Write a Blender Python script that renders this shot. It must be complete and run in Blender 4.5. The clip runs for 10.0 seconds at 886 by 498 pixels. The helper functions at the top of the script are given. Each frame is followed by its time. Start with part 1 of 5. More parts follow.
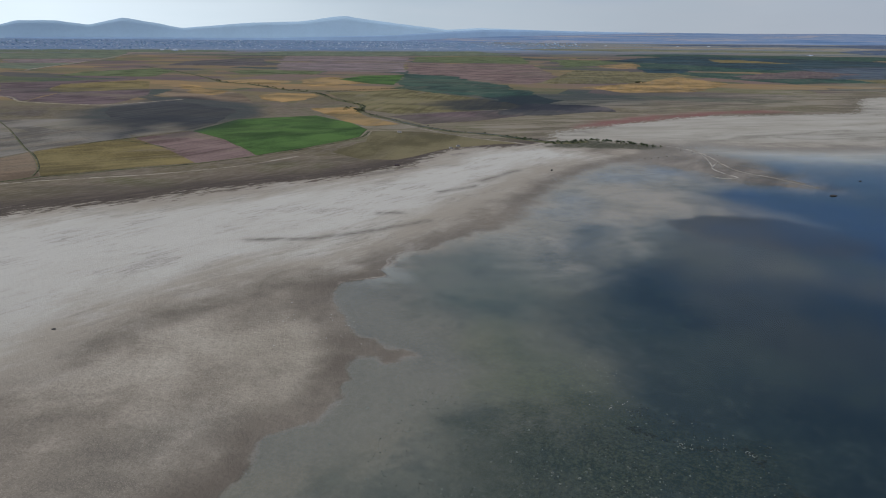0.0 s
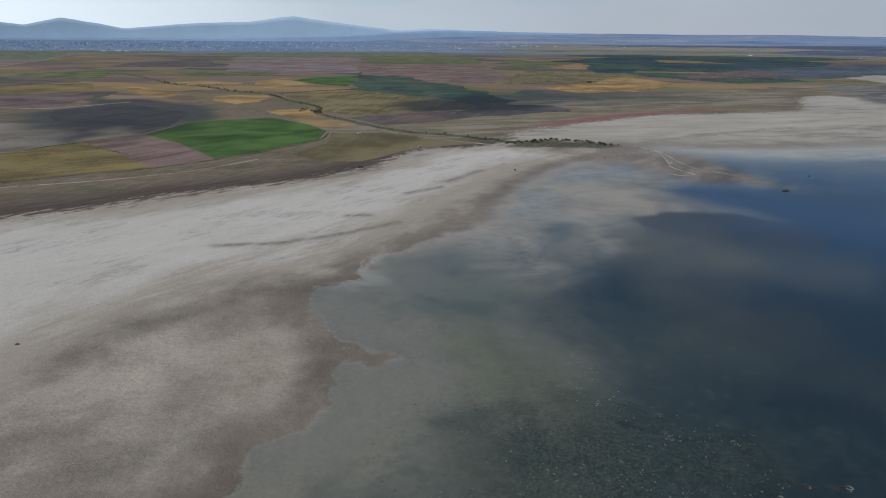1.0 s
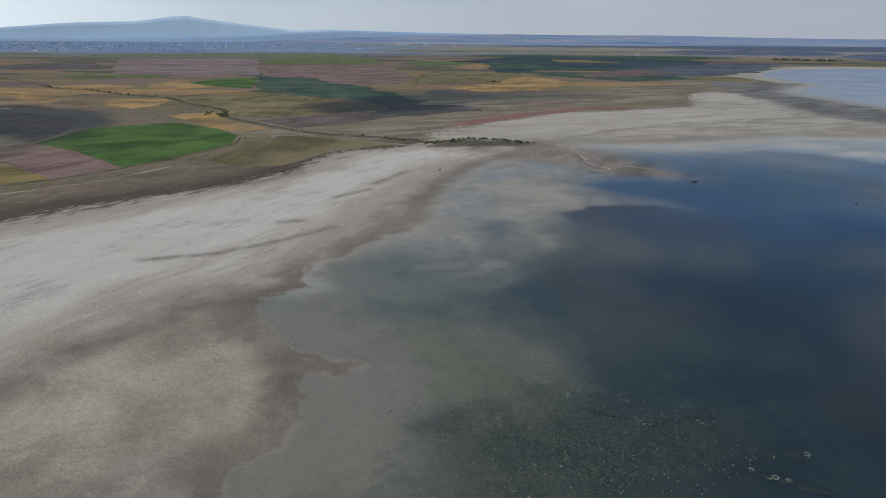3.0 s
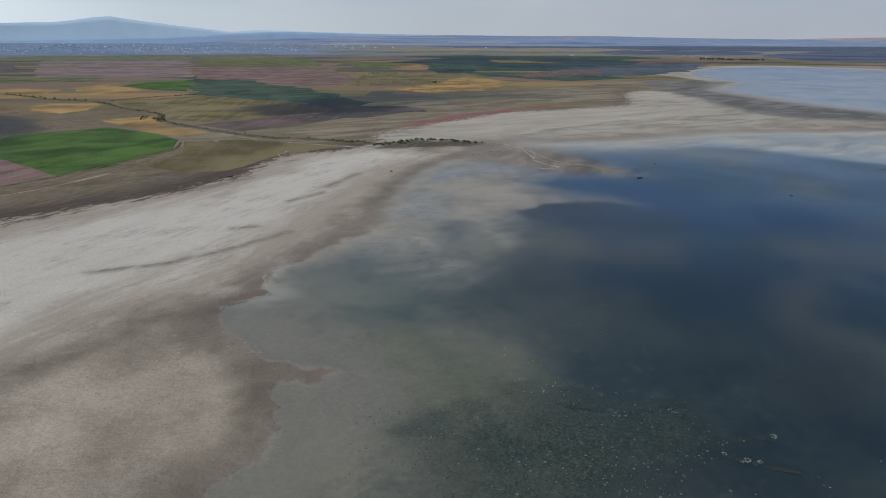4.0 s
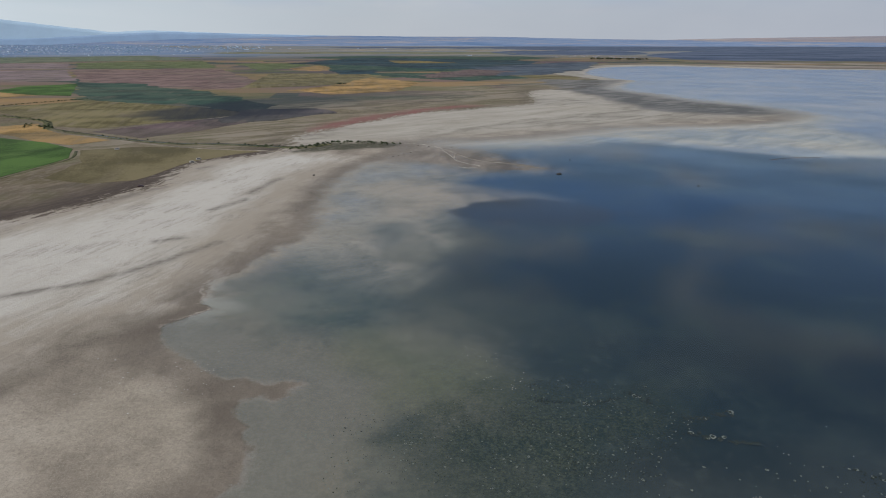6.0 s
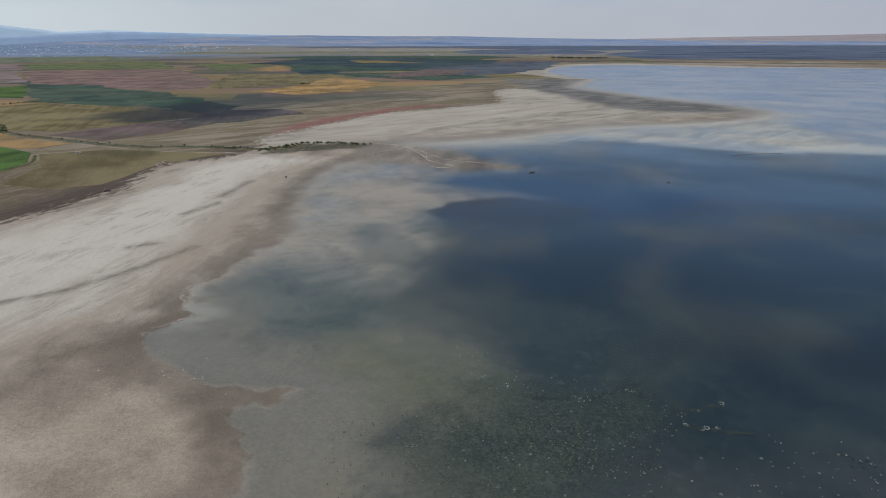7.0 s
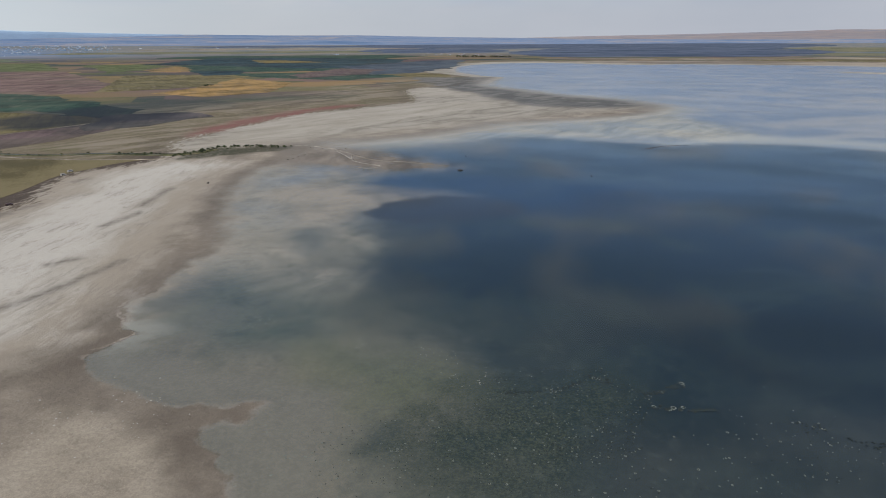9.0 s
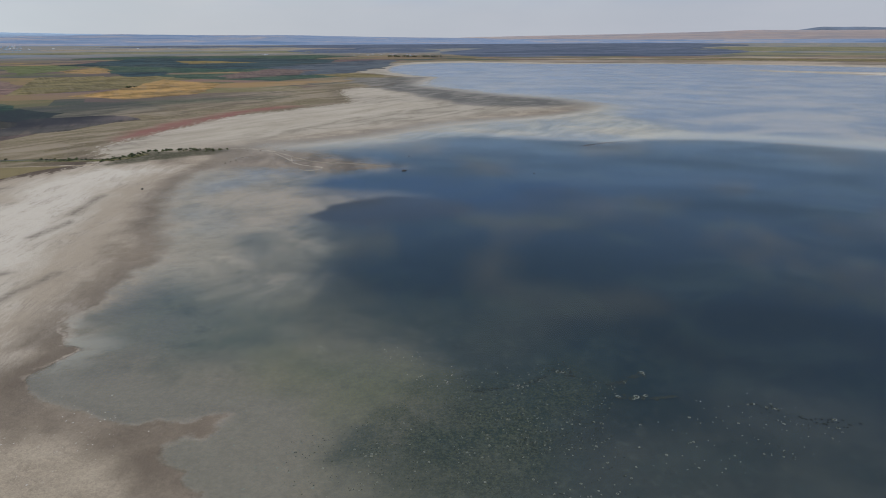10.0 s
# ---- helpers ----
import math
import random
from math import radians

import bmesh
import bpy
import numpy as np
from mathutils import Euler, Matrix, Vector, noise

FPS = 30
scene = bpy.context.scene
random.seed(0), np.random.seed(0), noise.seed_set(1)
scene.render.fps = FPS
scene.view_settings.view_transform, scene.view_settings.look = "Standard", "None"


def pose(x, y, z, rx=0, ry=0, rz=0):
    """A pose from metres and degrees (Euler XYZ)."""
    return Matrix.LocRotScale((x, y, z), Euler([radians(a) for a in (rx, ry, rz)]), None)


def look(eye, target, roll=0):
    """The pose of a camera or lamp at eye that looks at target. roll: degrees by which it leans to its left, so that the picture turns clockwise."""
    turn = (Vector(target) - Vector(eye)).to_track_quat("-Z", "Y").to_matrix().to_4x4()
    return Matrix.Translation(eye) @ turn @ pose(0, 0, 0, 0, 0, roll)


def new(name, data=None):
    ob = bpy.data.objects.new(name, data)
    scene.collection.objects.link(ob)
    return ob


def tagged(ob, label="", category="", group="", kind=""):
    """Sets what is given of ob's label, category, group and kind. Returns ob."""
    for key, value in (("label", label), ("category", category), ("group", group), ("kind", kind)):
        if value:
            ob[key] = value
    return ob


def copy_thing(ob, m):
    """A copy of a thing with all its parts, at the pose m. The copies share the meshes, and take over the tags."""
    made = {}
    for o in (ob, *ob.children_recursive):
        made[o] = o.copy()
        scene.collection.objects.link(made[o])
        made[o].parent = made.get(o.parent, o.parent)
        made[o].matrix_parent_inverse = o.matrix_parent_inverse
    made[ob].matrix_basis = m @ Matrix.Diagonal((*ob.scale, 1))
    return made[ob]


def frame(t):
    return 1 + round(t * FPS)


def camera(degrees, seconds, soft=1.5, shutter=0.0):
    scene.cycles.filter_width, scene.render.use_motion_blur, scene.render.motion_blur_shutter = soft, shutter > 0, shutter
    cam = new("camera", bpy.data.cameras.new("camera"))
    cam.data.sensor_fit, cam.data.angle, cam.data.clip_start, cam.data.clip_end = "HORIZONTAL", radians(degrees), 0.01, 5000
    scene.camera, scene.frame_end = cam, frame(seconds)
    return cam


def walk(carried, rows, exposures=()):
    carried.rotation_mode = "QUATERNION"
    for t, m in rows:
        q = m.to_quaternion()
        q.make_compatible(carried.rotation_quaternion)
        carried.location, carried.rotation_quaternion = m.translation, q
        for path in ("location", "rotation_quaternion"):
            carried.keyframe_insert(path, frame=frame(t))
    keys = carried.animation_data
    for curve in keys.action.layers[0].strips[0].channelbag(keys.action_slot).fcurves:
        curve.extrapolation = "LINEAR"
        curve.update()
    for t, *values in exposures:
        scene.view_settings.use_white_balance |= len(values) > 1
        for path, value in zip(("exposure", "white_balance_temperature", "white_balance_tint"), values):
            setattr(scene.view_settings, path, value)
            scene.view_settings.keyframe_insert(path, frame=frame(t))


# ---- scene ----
cam = camera(69.7, 10.0, soft=1.0)
PATH = [
    (0, (-0.143, 0.288, 100.736), (-0.177, 2.189, 100.113), 0.4),
    (0.5, (-4.698, 0.623, 100.754), (-4.662, 2.524, 100.132), 0.5),
    (1, (-9.145, 1.039, 100.764), (-9.038, 2.938, 100.144), 0.4),
    (1.5, (-13.513, 1.6, 100.781), (-13.337, 3.493, 100.161), 0.5),
    (2, (-17.77, 2.373, 100.795), (-17.525, 4.259, 100.176), 0.4),
    (2.5, (-22.042, 3.358, 100.823), (-21.727, 5.234, 100.205), 0.4),
    (4, (-34.806, 7.071, 101.021), (-34.24, 8.888, 100.407), 0.2),
    (4.5, (-38.834, 8.643, 101.073), (-38.184, 10.433, 100.461), 0.2),
    (5, (-42.871, 10.457, 101.11), (-42.142, 12.217, 100.498), 0.1),
    (5.5, (-46.865, 12.45, 101.16), (-46.076, 14.184, 100.548), 0.1),
    (7, (-58.42, 18.759, 101.516), (-57.483, 20.416, 100.903), -0.0),
    (7.5, (-62.076, 21.026, 101.589), (-61.084, 22.65, 100.975), -0.1),
    (8, (-65.514, 23.438, 101.639), (-64.463, 25.025, 101.025), -0.1),
    (8.5, (-68.808, 25.96, 101.676), (-67.7, 27.508, 101.061), -0.2),
    (9, (-71.934, 28.628, 101.71), (-70.769, 30.132, 101.094), -0.2),
    (9.5, (-74.936, 31.502, 101.714), (-73.696, 32.945, 101.098), -0.2),
    (10, (-77.895, 34.495, 101.703), (-76.579, 35.869, 101.086), -0.2),
]
walk(cam, [(t, look(eye, target, roll)) for t, eye, target, roll in PATH], [(0, 0.04, 6250, 10), (4, 0.10, 6450, 10), (10, 0.31, 6750, 11)])

# ---- world, sun, exposure ----
SUN_ELEVATION, SUN_AZIMUTH = 46.0, -140.0      # degrees; azimuth clockwise from +y
scene.view_settings.exposure = 0.0

world = bpy.data.worlds.new("sky")
scene.world = world
world.use_nodes = True
wn, wl = world.node_tree.nodes, world.node_tree.links
wn.clear()


def wnode(kind, **props):
    n = wn.new(kind)
    for k, v in props.items():
        n.inputs[k].default_value = v
    return n


def wmath(op, a, b=None):
    n = wn.new("ShaderNodeMath")
    n.operation = op
    for i, v in enumerate((a, b)):
        if v is None:
            continue
        if isinstance(v, (int, float)):
            n.inputs[i].default_value = v
        else:
            wl.new(v, n.inputs[i])
    return n.outputs[0]


def wramp(fac, stops):
    n = wn.new("ShaderNodeValToRGB")
    e = n.color_ramp.elements
    while len(e) < len(stops):
        e.new(0.5)
    for el, (p, c) in zip(e, stops):
        el.position = p
        el.color = (*c, 1)
    wl.new(fac, n.inputs[0])
    return n.outputs[0]


sky = wn.new("ShaderNodeTexSky")
sky.sky_type = "NISHITA"
sky.sun_disc = False
sky.sun_elevation = radians(SUN_ELEVATION)
sky.sun_rotation = radians(SUN_AZIMUTH)
sky.altitude = 900
sky.air_density, sky.dust_density, sky.ozone_density = 1.0, 2.0, 1.0
coord = wn.new("ShaderNodeTexCoord")
sep = wn.new("ShaderNodeSeparateXYZ")
wl.new(coord.outputs["Generated"], sep.inputs[0])
up = wmath("MAXIMUM", sep.outputs["Z"], 0.0)
# a layer of stratocumulus: the direction is met with a flat sheet overhead
flat = wmath("ADD", up, 0.12)
cx = wmath("DIVIDE", sep.outputs["X"], flat)
cy = wmath("DIVIDE", sep.outputs["Y"], flat)
comb = wn.new("ShaderNodeCombineXYZ")
wl.new(cx, comb.inputs[0])
wl.new(cy, comb.inputs[1])
cloud = wn.new("ShaderNodeTexNoise")
cloud.inputs["Scale"].default_value = 1.5
cloud.inputs["Detail"].default_value = 7
cloud.inputs["Roughness"].default_value = 0.55
cloud.inputs["Distortion"].default_value = 0.3
wl.new(comb.outputs[0], cloud.inputs["Vector"])
# thicker cloud to the west, more breaks over the lake
westward = wn.new("ShaderNodeVectorMath")
westward.operation = "DOT_PRODUCT"
wl.new(coord.outputs["Generated"], westward.inputs[0])
westward.inputs[1].default_value = (math.sin(radians(-105)), math.cos(radians(-105)), 0)
amount = wmath("ADD", cloud.outputs[0], wmath("MULTIPLY", wmath("ADD", westward.outputs["Value"], 0.66), 0.16))
cover = wramp(amount, [(0.46, (0, 0, 0)), (0.66, (1, 1, 1))])
cloud2 = wn.new("ShaderNodeTexNoise")
cloud2.inputs["Scale"].default_value = 0.6
cloud2.inputs["Detail"].default_value = 4
wl.new(comb.outputs[0], cloud2.inputs["Vector"])
grey = wramp(cloud2.outputs[0], [(0.35, (0.30, 0.33, 0.38)), (0.65, (0.66, 0.67, 0.68))])


def wmix(fac, a, b, blend="MIX"):
    n = wn.new("ShaderNodeMix")
    n.data_type, n.blend_type = "RGBA", blend
    for sock, v in ((n.inputs[0], fac), (n.inputs[6], a), (n.inputs[7], b)):
        if isinstance(v, tuple):
            sock.default_value = (*v, 1)
        elif isinstance(v, float):
            sock.default_value = v
        else:
            wl.new(v, sock)
    return n.outputs[2]


# the haze near the horizon is brighter where the cloud is thinner
toward = wn.new("ShaderNodeVectorMath")
toward.operation = "DOT_PRODUCT"
wl.new(coord.outputs["Generated"], toward.inputs[0])
toward.inputs[1].default_value = (math.sin(radians(-105)), math.cos(radians(-105)), 0)
side = wmath("MULTIPLY_ADD", toward.outputs["Value"], 0.5)
side.node.inputs[2].default_value = 0.5
hazec = wramp(side, [(0.0, (0.34, 0.375, 0.445)), (0.2, (0.385, 0.425, 0.475)), (0.42, (0.485, 0.555, 0.612)), (0.64, (0.82, 0.93, 0.99)), (1.0, (0.82, 0.9, 0.94))])
clear_sky = wmix(1.0, sky.outputs[0], (0.063, 0.077, 0.096), "MULTIPLY")
layered = wmix(wmath("MULTIPLY", cover, 0.8), clear_sky, grey)
# streaks of thin cloud in the haze itself
thin = wn.new("ShaderNodeTexNoise")
thin.inputs["Scale"].default_value = 3.0
thin.inputs["Detail"].default_value = 5
stretched = wn.new("ShaderNodeMapping")
stretched.inputs["Scale"].default_value = (1, 1, 2.5)
wl.new(coord.outputs["Generated"], stretched.inputs["Vector"])
wl.new(stretched.outputs[0], thin.inputs["Vector"])
hazec = wmix(wramp(thin.outputs[0], [(0.35, (0, 0, 0)), (0.7, (0.3, 0.3, 0.3))]), hazec, wmix(0.3, hazec, (0.8, 0.82, 0.84)))
gaps = wn.new("ShaderNodeTexNoise")
gaps.inputs["Scale"].default_value = 8.0
gaps.inputs["Detail"].default_value = 5
spaced = wn.new("ShaderNodeMapping")
spaced.inputs["Scale"].default_value = (1, 1, 2.6)
wl.new(coord.outputs["Generated"], spaced.inputs["Vector"])
wl.new(spaced.outputs[0], gaps.inputs["Vector"])
broken = wmath("MULTIPLY", wramp(gaps.outputs[0], [(0.42, (0, 0, 0)), (0.6, (1, 1, 1))]), wramp(up, [(0.045, (0, 0, 0)), (0.12, (0.8, 0.8, 0.8))]))
hazec = wmix(broken, hazec, (0.23, 0.31, 0.49))
low = wramp(up, [(0.0, (1, 1, 1)), (0.05, (0.95, 0.95, 0.95)), (0.11, (0.55, 0.55, 0.55)), (0.17, (0.12, 0.12, 0.12)), (0.35, (0.0, 0.0, 0.0))])
final = wmix(low, layered, hazec)
bg = wn.new("ShaderNodeBackground")
bg.inputs[1].default_value = 1.0
wl.new(final, bg.inputs[0])
wo = wn.new("ShaderNodeOutputWorld")
wl.new(bg.outputs[0], wo.inputs[0])

sun = new("sun", bpy.data.lights.new("sun", "SUN"))
sun.data.energy = 2.7
sun.data.angle = radians(2.0)
sun.data.color = (1.0, 0.965, 0.905)
sa, se = radians(SUN_AZIMUTH), radians(SUN_ELEVATION)
sun.matrix_world = look((0, 0, 0), (-math.sin(sa) * math.cos(se), -math.cos(sa) * math.cos(se), -math.sin(se)))

# ---- materials ----


class Mat:
    """A small helper round a node material."""

    def __init__(self, name):
        self.m = bpy.data.materials.new(name)
        self.m.use_nodes = True
        self.t = self.m.node_tree
        self.n, self.l = self.t.nodes, self.t.links
        self.bsdf = self.n["Principled BSDF"]
        self.out = self.n["Material Output"]

    def put(self, v, sock):
        if isinstance(v, (int, float)):
            sock.default_value = v
        elif isinstance(v, tuple):
            sock.default_value = (*v, 1) if len(v) == 3 and sock.type == "RGBA" else v
        else:
            self.l.new(v, sock)

    def math(self, op, a, b=0.0, clamp=False):
        n = self.n.new("ShaderNodeMath")
        n.operation, n.use_clamp = op, clamp
        self.put(a, n.inputs[0])
        self.put(b, n.inputs[1])
        return n.outputs[0]

    def attr(self, name, vector=False):
        n = self.n.new("ShaderNodeAttribute")
        n.attribute_name = name
        return n.outputs["Vector" if vector else "Fac"]

    def scaled(self, vec, s):
        n = self.n.new("ShaderNodeVectorMath")
        n.operation = "MULTIPLY"
        self.l.new(vec, n.inputs[0])
        n.inputs[1].default_value = s
        return n.outputs[0]

    def turned(self, vec, degrees):
        n = self.n.new("ShaderNodeVectorRotate")
        n.rotation_type = "Z_AXIS"
        self.l.new(vec, n.inputs["Vector"])
        n.inputs["Angle"].default_value = radians(degrees)
        return n.outputs[0]

    def noise(self, vec, scale, detail=5.0, rough=0.55, distort=0.0):
        n = self.n.new("ShaderNodeTexNoise")
        n.inputs["Scale"].default_value = scale
        n.inputs["Detail"].default_value = detail
        n.inputs["Roughness"].default_value = rough
        n.inputs["Distortion"].default_value = distort
        self.l.new(vec, n.inputs["Vector"])
        return n.outputs[0]

    def voronoi(self, vec, scale, feature="F1"):
        n = self.n.new("ShaderNodeTexVoronoi")
        n.feature = feature
        n.inputs["Scale"].default_value = scale
        self.l.new(vec, n.inputs["Vector"])
        return n.outputs

    def step(self, v, lo, hi, a=0.0, b=1.0):
        n = self.n.new("ShaderNodeMapRange")
        n.interpolation_type = "SMOOTHSTEP"
        self.put(v, n.inputs[0])
        for i, x in enumerate((lo, hi, a, b)):
            self.put(x, n.inputs[i + 1])
        return n.outputs[0]

    def mix(self, fac, a, b, blend="MIX"):
        n = self.n.new("ShaderNodeMix")
        n.data_type, n.blend_type = "RGBA", blend
        self.put(fac, n.inputs[0])
        self.put(a, n.inputs[6])
        self.put(b, n.inputs[7])
        return n.outputs[2]

    def ramp(self, fac, stops):
        n = self.n.new("ShaderNodeValToRGB")
        e = n.color_ramp.elements
        while len(e) < len(stops):
            e.new(0.5)
        for el, (p, c) in zip(e, stops):
            el.position, el.color = p, (*c, 1)
        self.l.new(fac, n.inputs[0])
        return n.outputs[0]

    def bump(self, height, strength=0.5, distance=0.1):
        n = self.n.new("ShaderNodeBump")
        n.inputs["Strength"].default_value = strength
        n.inputs["Distance"].default_value = distance
        self.l.new(height, n.inputs["Height"])
        self.l.new(n.outputs[0], self.bsdf.inputs["Normal"])

    def position(self):
        return self.n.new("ShaderNodeNewGeometry").outputs["Position"]

    def done(self, color, rough=0.9, spec=0.2, metal=0.0):
        self.put(color, self.bsdf.inputs["Base Color"])
        self.put(rough, self.bsdf.inputs["Roughness"])
        self.put(spec, self.bsdf.inputs["Specular IOR Level"])
        self.put(metal, self.bsdf.inputs["Metallic"])
        return self.m


def plain(name, color, rough=0.7, metal=0.0, vary=0.25, scale=1.5):
    """A painted, plastic or stone surface with blotches at two scales."""
    k = Mat(name)
    p = k.position()
    a = k.noise(p, scale, 4)
    b = k.noise(p, scale * 9, 3)
    f = k.math("ADD", k.math("MULTIPLY", a, 0.7), k.math("MULTIPLY", b, 0.3))
    dark = tuple(c * (1 - vary) for c in color)
    light = tuple(min(1, c * (1 + vary)) for c in color)
    return k.done(k.ramp(f, [(0.3, dark), (0.7, light)]), rough, 0.4, metal)


def crop(name, low, high, angle=0.0, row=0.25, patch=0.012, stripe=9.0, relief=0.3, worn=0.6):
    """A field: large patches of growth, drill lines and fine tufts. Coordinates are the plan's metres."""
    k = Mat(name)
    p = k.attr("plan", True)
    q = k.turned(p, angle)
    big = k.noise(p, patch, 5, 0.6, 0.4)
    lines = k.noise(k.scaled(q, (1 / stripe, 0.006, 1)), 1.0, 4, 0.6)
    fine = k.noise(p, 0.45, 4, 0.7)
    f = k.math("ADD", k.math("MULTIPLY", big, 1 - row), k.math("MULTIPLY", lines, row))
    f = k.math("ADD", k.math("MULTIPLY", f, 0.72), k.math("MULTIPLY", fine, 0.28))
    k.bump(fine, 0.6, relief)
    mid = tuple((a + b) / 2 for a, b in zip(low, high))
    col = k.ramp(f, [(0.44, tuple(c * 0.72 for c in low)), (0.5, mid), (0.56, tuple(c * 1.1 for c in high))])
    cells = k.n.new("ShaderNodeTexVoronoi")
    cells.inputs["Scale"].default_value = 1.0
    cells.distance = "CHEBYCHEV"
    k.l.new(k.scaled(k.turned(p, 18), (0.0035, 0.011, 1)), cells.inputs["Vector"])
    shade = k.n.new("ShaderNodeSeparateColor")
    k.l.new(cells.outputs["Color"], shade.inputs[0])
    col = k.mix(k.math("MULTIPLY", k.step(shade.outputs[0], 0.55, 1.0), 0.55 * worn), col, (0.17, 0.145, 0.095))
    col = k.mix(k.math("MULTIPLY", k.step(shade.outputs[1], 0.55, 1.0), 0.65 * worn), col, (0.05, 0.055, 0.045))
    wear = k.noise(k.scaled(q, (0.05, 0.008, 1)), 1.0, 5, 0.65)
    col = k.mix(k.step(wear, 0.52, 0.7, 0, worn), col, (0.17, 0.14, 0.105))
    # cloud shadow painted into the crop's own colour
    col = k.mix(k.math("MULTIPLY", k.attr("cloud_shadow"), k.step(lines, 0.3, 0.7, 0.75, 1.0)), col, k.mix(0.08, (0.018, 0.023, 0.031), col))
    return k.done(col, 0.95, 0.1)


# ---- the lie of the land ----
CX, CY = -38.0, 10.0
FLAT = 3500.0          # level to here; beyond, land is drawn nearer and raised to fit the view


def place(x, y):
    """The plan's point, in metres, on the land: far points are pulled nearer and raised to fit the camera's view."""
    dx, dy = np.asarray(x, float) - CX, np.asarray(y, float) - CY
    d = np.maximum(np.hypot(dx, dy), 1e-6)
    e = np.where(d > FLAT, FLAT + 1400 * (1 - 1 / (1 + (np.maximum(d, FLAT) - FLAT) / 1400)), d)
    z = np.where(d > FLAT, 100 * (1 - e / d), 0.0)
    return CX + dx * e / d, CY + dy * e / d, z


def lattice(ix, iy, seed):
    h = (ix.astype(np.int64) * 374761393 + iy.astype(np.int64) * 668265263 + seed * 1442695041) & 0x7FFFFFFF
    h = ((h ^ (h >> 13)) * 1274126177) & 0x7FFFFFFF
    return ((h ^ (h >> 16)) & 0xFFFF) / 65535.0


def value_noise(x, y, size, seed=0, octaves=3):
    """Smooth noise from -1 to 1 on plan coordinates; size: metres across a bump."""
    total, amp, norm = 0, 1.0, 0
    for o in range(octaves):
        u, v = x / size, y / size
        iu, iv = np.floor(u), np.floor(v)
        fu, fv = u - iu, v - iv
        fu, fv = fu * fu * (3 - 2 * fu), fv * fv * (3 - 2 * fv)
        s = seed + 17 * o
        a = lattice(iu, iv, s) * (1 - fu) + lattice(iu + 1, iv, s) * fu
        b = lattice(iu, iv + 1, s) * (1 - fu) + lattice(iu + 1, iv + 1, s) * fu
        total = total + amp * (2 * (a * (1 - fv) + b * fv) - 1)
        norm += amp
        amp *= 0.5
        size *= 0.5
    return total / norm


def rounded(points, closed=True, steps=4):
    """A smooth line through the points (Catmull-Rom)."""
    p = np.array(points, float)
    n = len(p)
    out = []
    for i in range(n if closed else n - 1):
        a, b, c, d = (p[(i + k) % n] if closed else p[min(max(i + k, 0), n - 1)] for k in (-1, 0, 1, 2))
        for s in range(steps):
            t = s / steps
            out.append(0.5 * (2 * b + (c - a) * t + (2 * a - 5 * b + 4 * c - d) * t * t + (3 * b - a - 3 * c + d) * t ** 3))
    if not closed:
        out.append(p[-1])
    return np.array(out)


def away(x, y, line, closed):
    """Distance from the points to a line."""
    best = np.full(x.shape, 1e18)
    n = len(line)
    for i in range(n if closed else n - 1):
        (ax, ay), (bx, by) = line[i], line[(i + 1) % n]
        ux, uy = bx - ax, by - ay
        l2 = max(ux * ux + uy * uy, 1e-9)
        t = np.clip(((x - ax) * ux + (y - ay) * uy) / l2, 0, 1)
        best = np.minimum(best, (x - ax - t * ux) ** 2 + (y - ay - t * uy) ** 2)
    return np.sqrt(best)


def inside(x, y, line):
    """Signed distance: positive within the closed line."""
    odd = np.zeros(x.shape, bool)
    n = len(line)
    for i in range(n):
        (ax, ay), (bx, by) = line[i], line[(i + 1) % n]
        if ay == by:
            continue
        odd ^= ((ay > y) != (by > y)) & (x < (bx - ax) * (y - ay) / (by - ay) + ax)
    d = away(x, y, line, True)
    return np.where(odd, d, -d)


# the water's edge, from the near mud flat round the bay to the far end of the lake
SHORE = [(-75, 40), (-66, 80), (-55, 121), (-51, 134), (-51, 145), (-46, 150), (-38, 156), (-34, 166), (-34, 173), (-34, 180), (-33, 187), (-29, 190.5), (-20, 191), (-13, 192.5), (-16, 196), (-20, 198),
         (-30, 204), (-37, 208), (-42, 221), (-49, 234), (-50, 246), (-49, 259), (-38, 263), (-29, 267), (-32, 282), (-30, 294), (-18, 308),
         (-4, 323), (15, 345), (33, 370), (52, 422), (75, 478), (112, 537), (155, 572), (185, 600), (205, 640)]
NORTH = [(252, 662), (310, 645), (367, 640), (433, 653), (507, 668), (579, 650), (667, 622), (780, 625), (870, 675), (901, 722), (917, 811), (916, 912), (955, 1081), (1003, 1260), (1125, 1376),
         (1313, 1525), (1320, 1560), (1352, 1698), (1505, 1991), (1886, 2398), (2278, 2560), (2521, 2400), (2560, 2000), (2850, 1800), (3060, 1341), (3096, 1093), (3060, 722)]
BEHIND = [(3050, 300), (2900, -500), (2300, -1300), (1200, -1700), (200, -1200), (-120, -500), (-110, -120)]
LAKE = rounded(SHORE + NORTH + BEHIND)
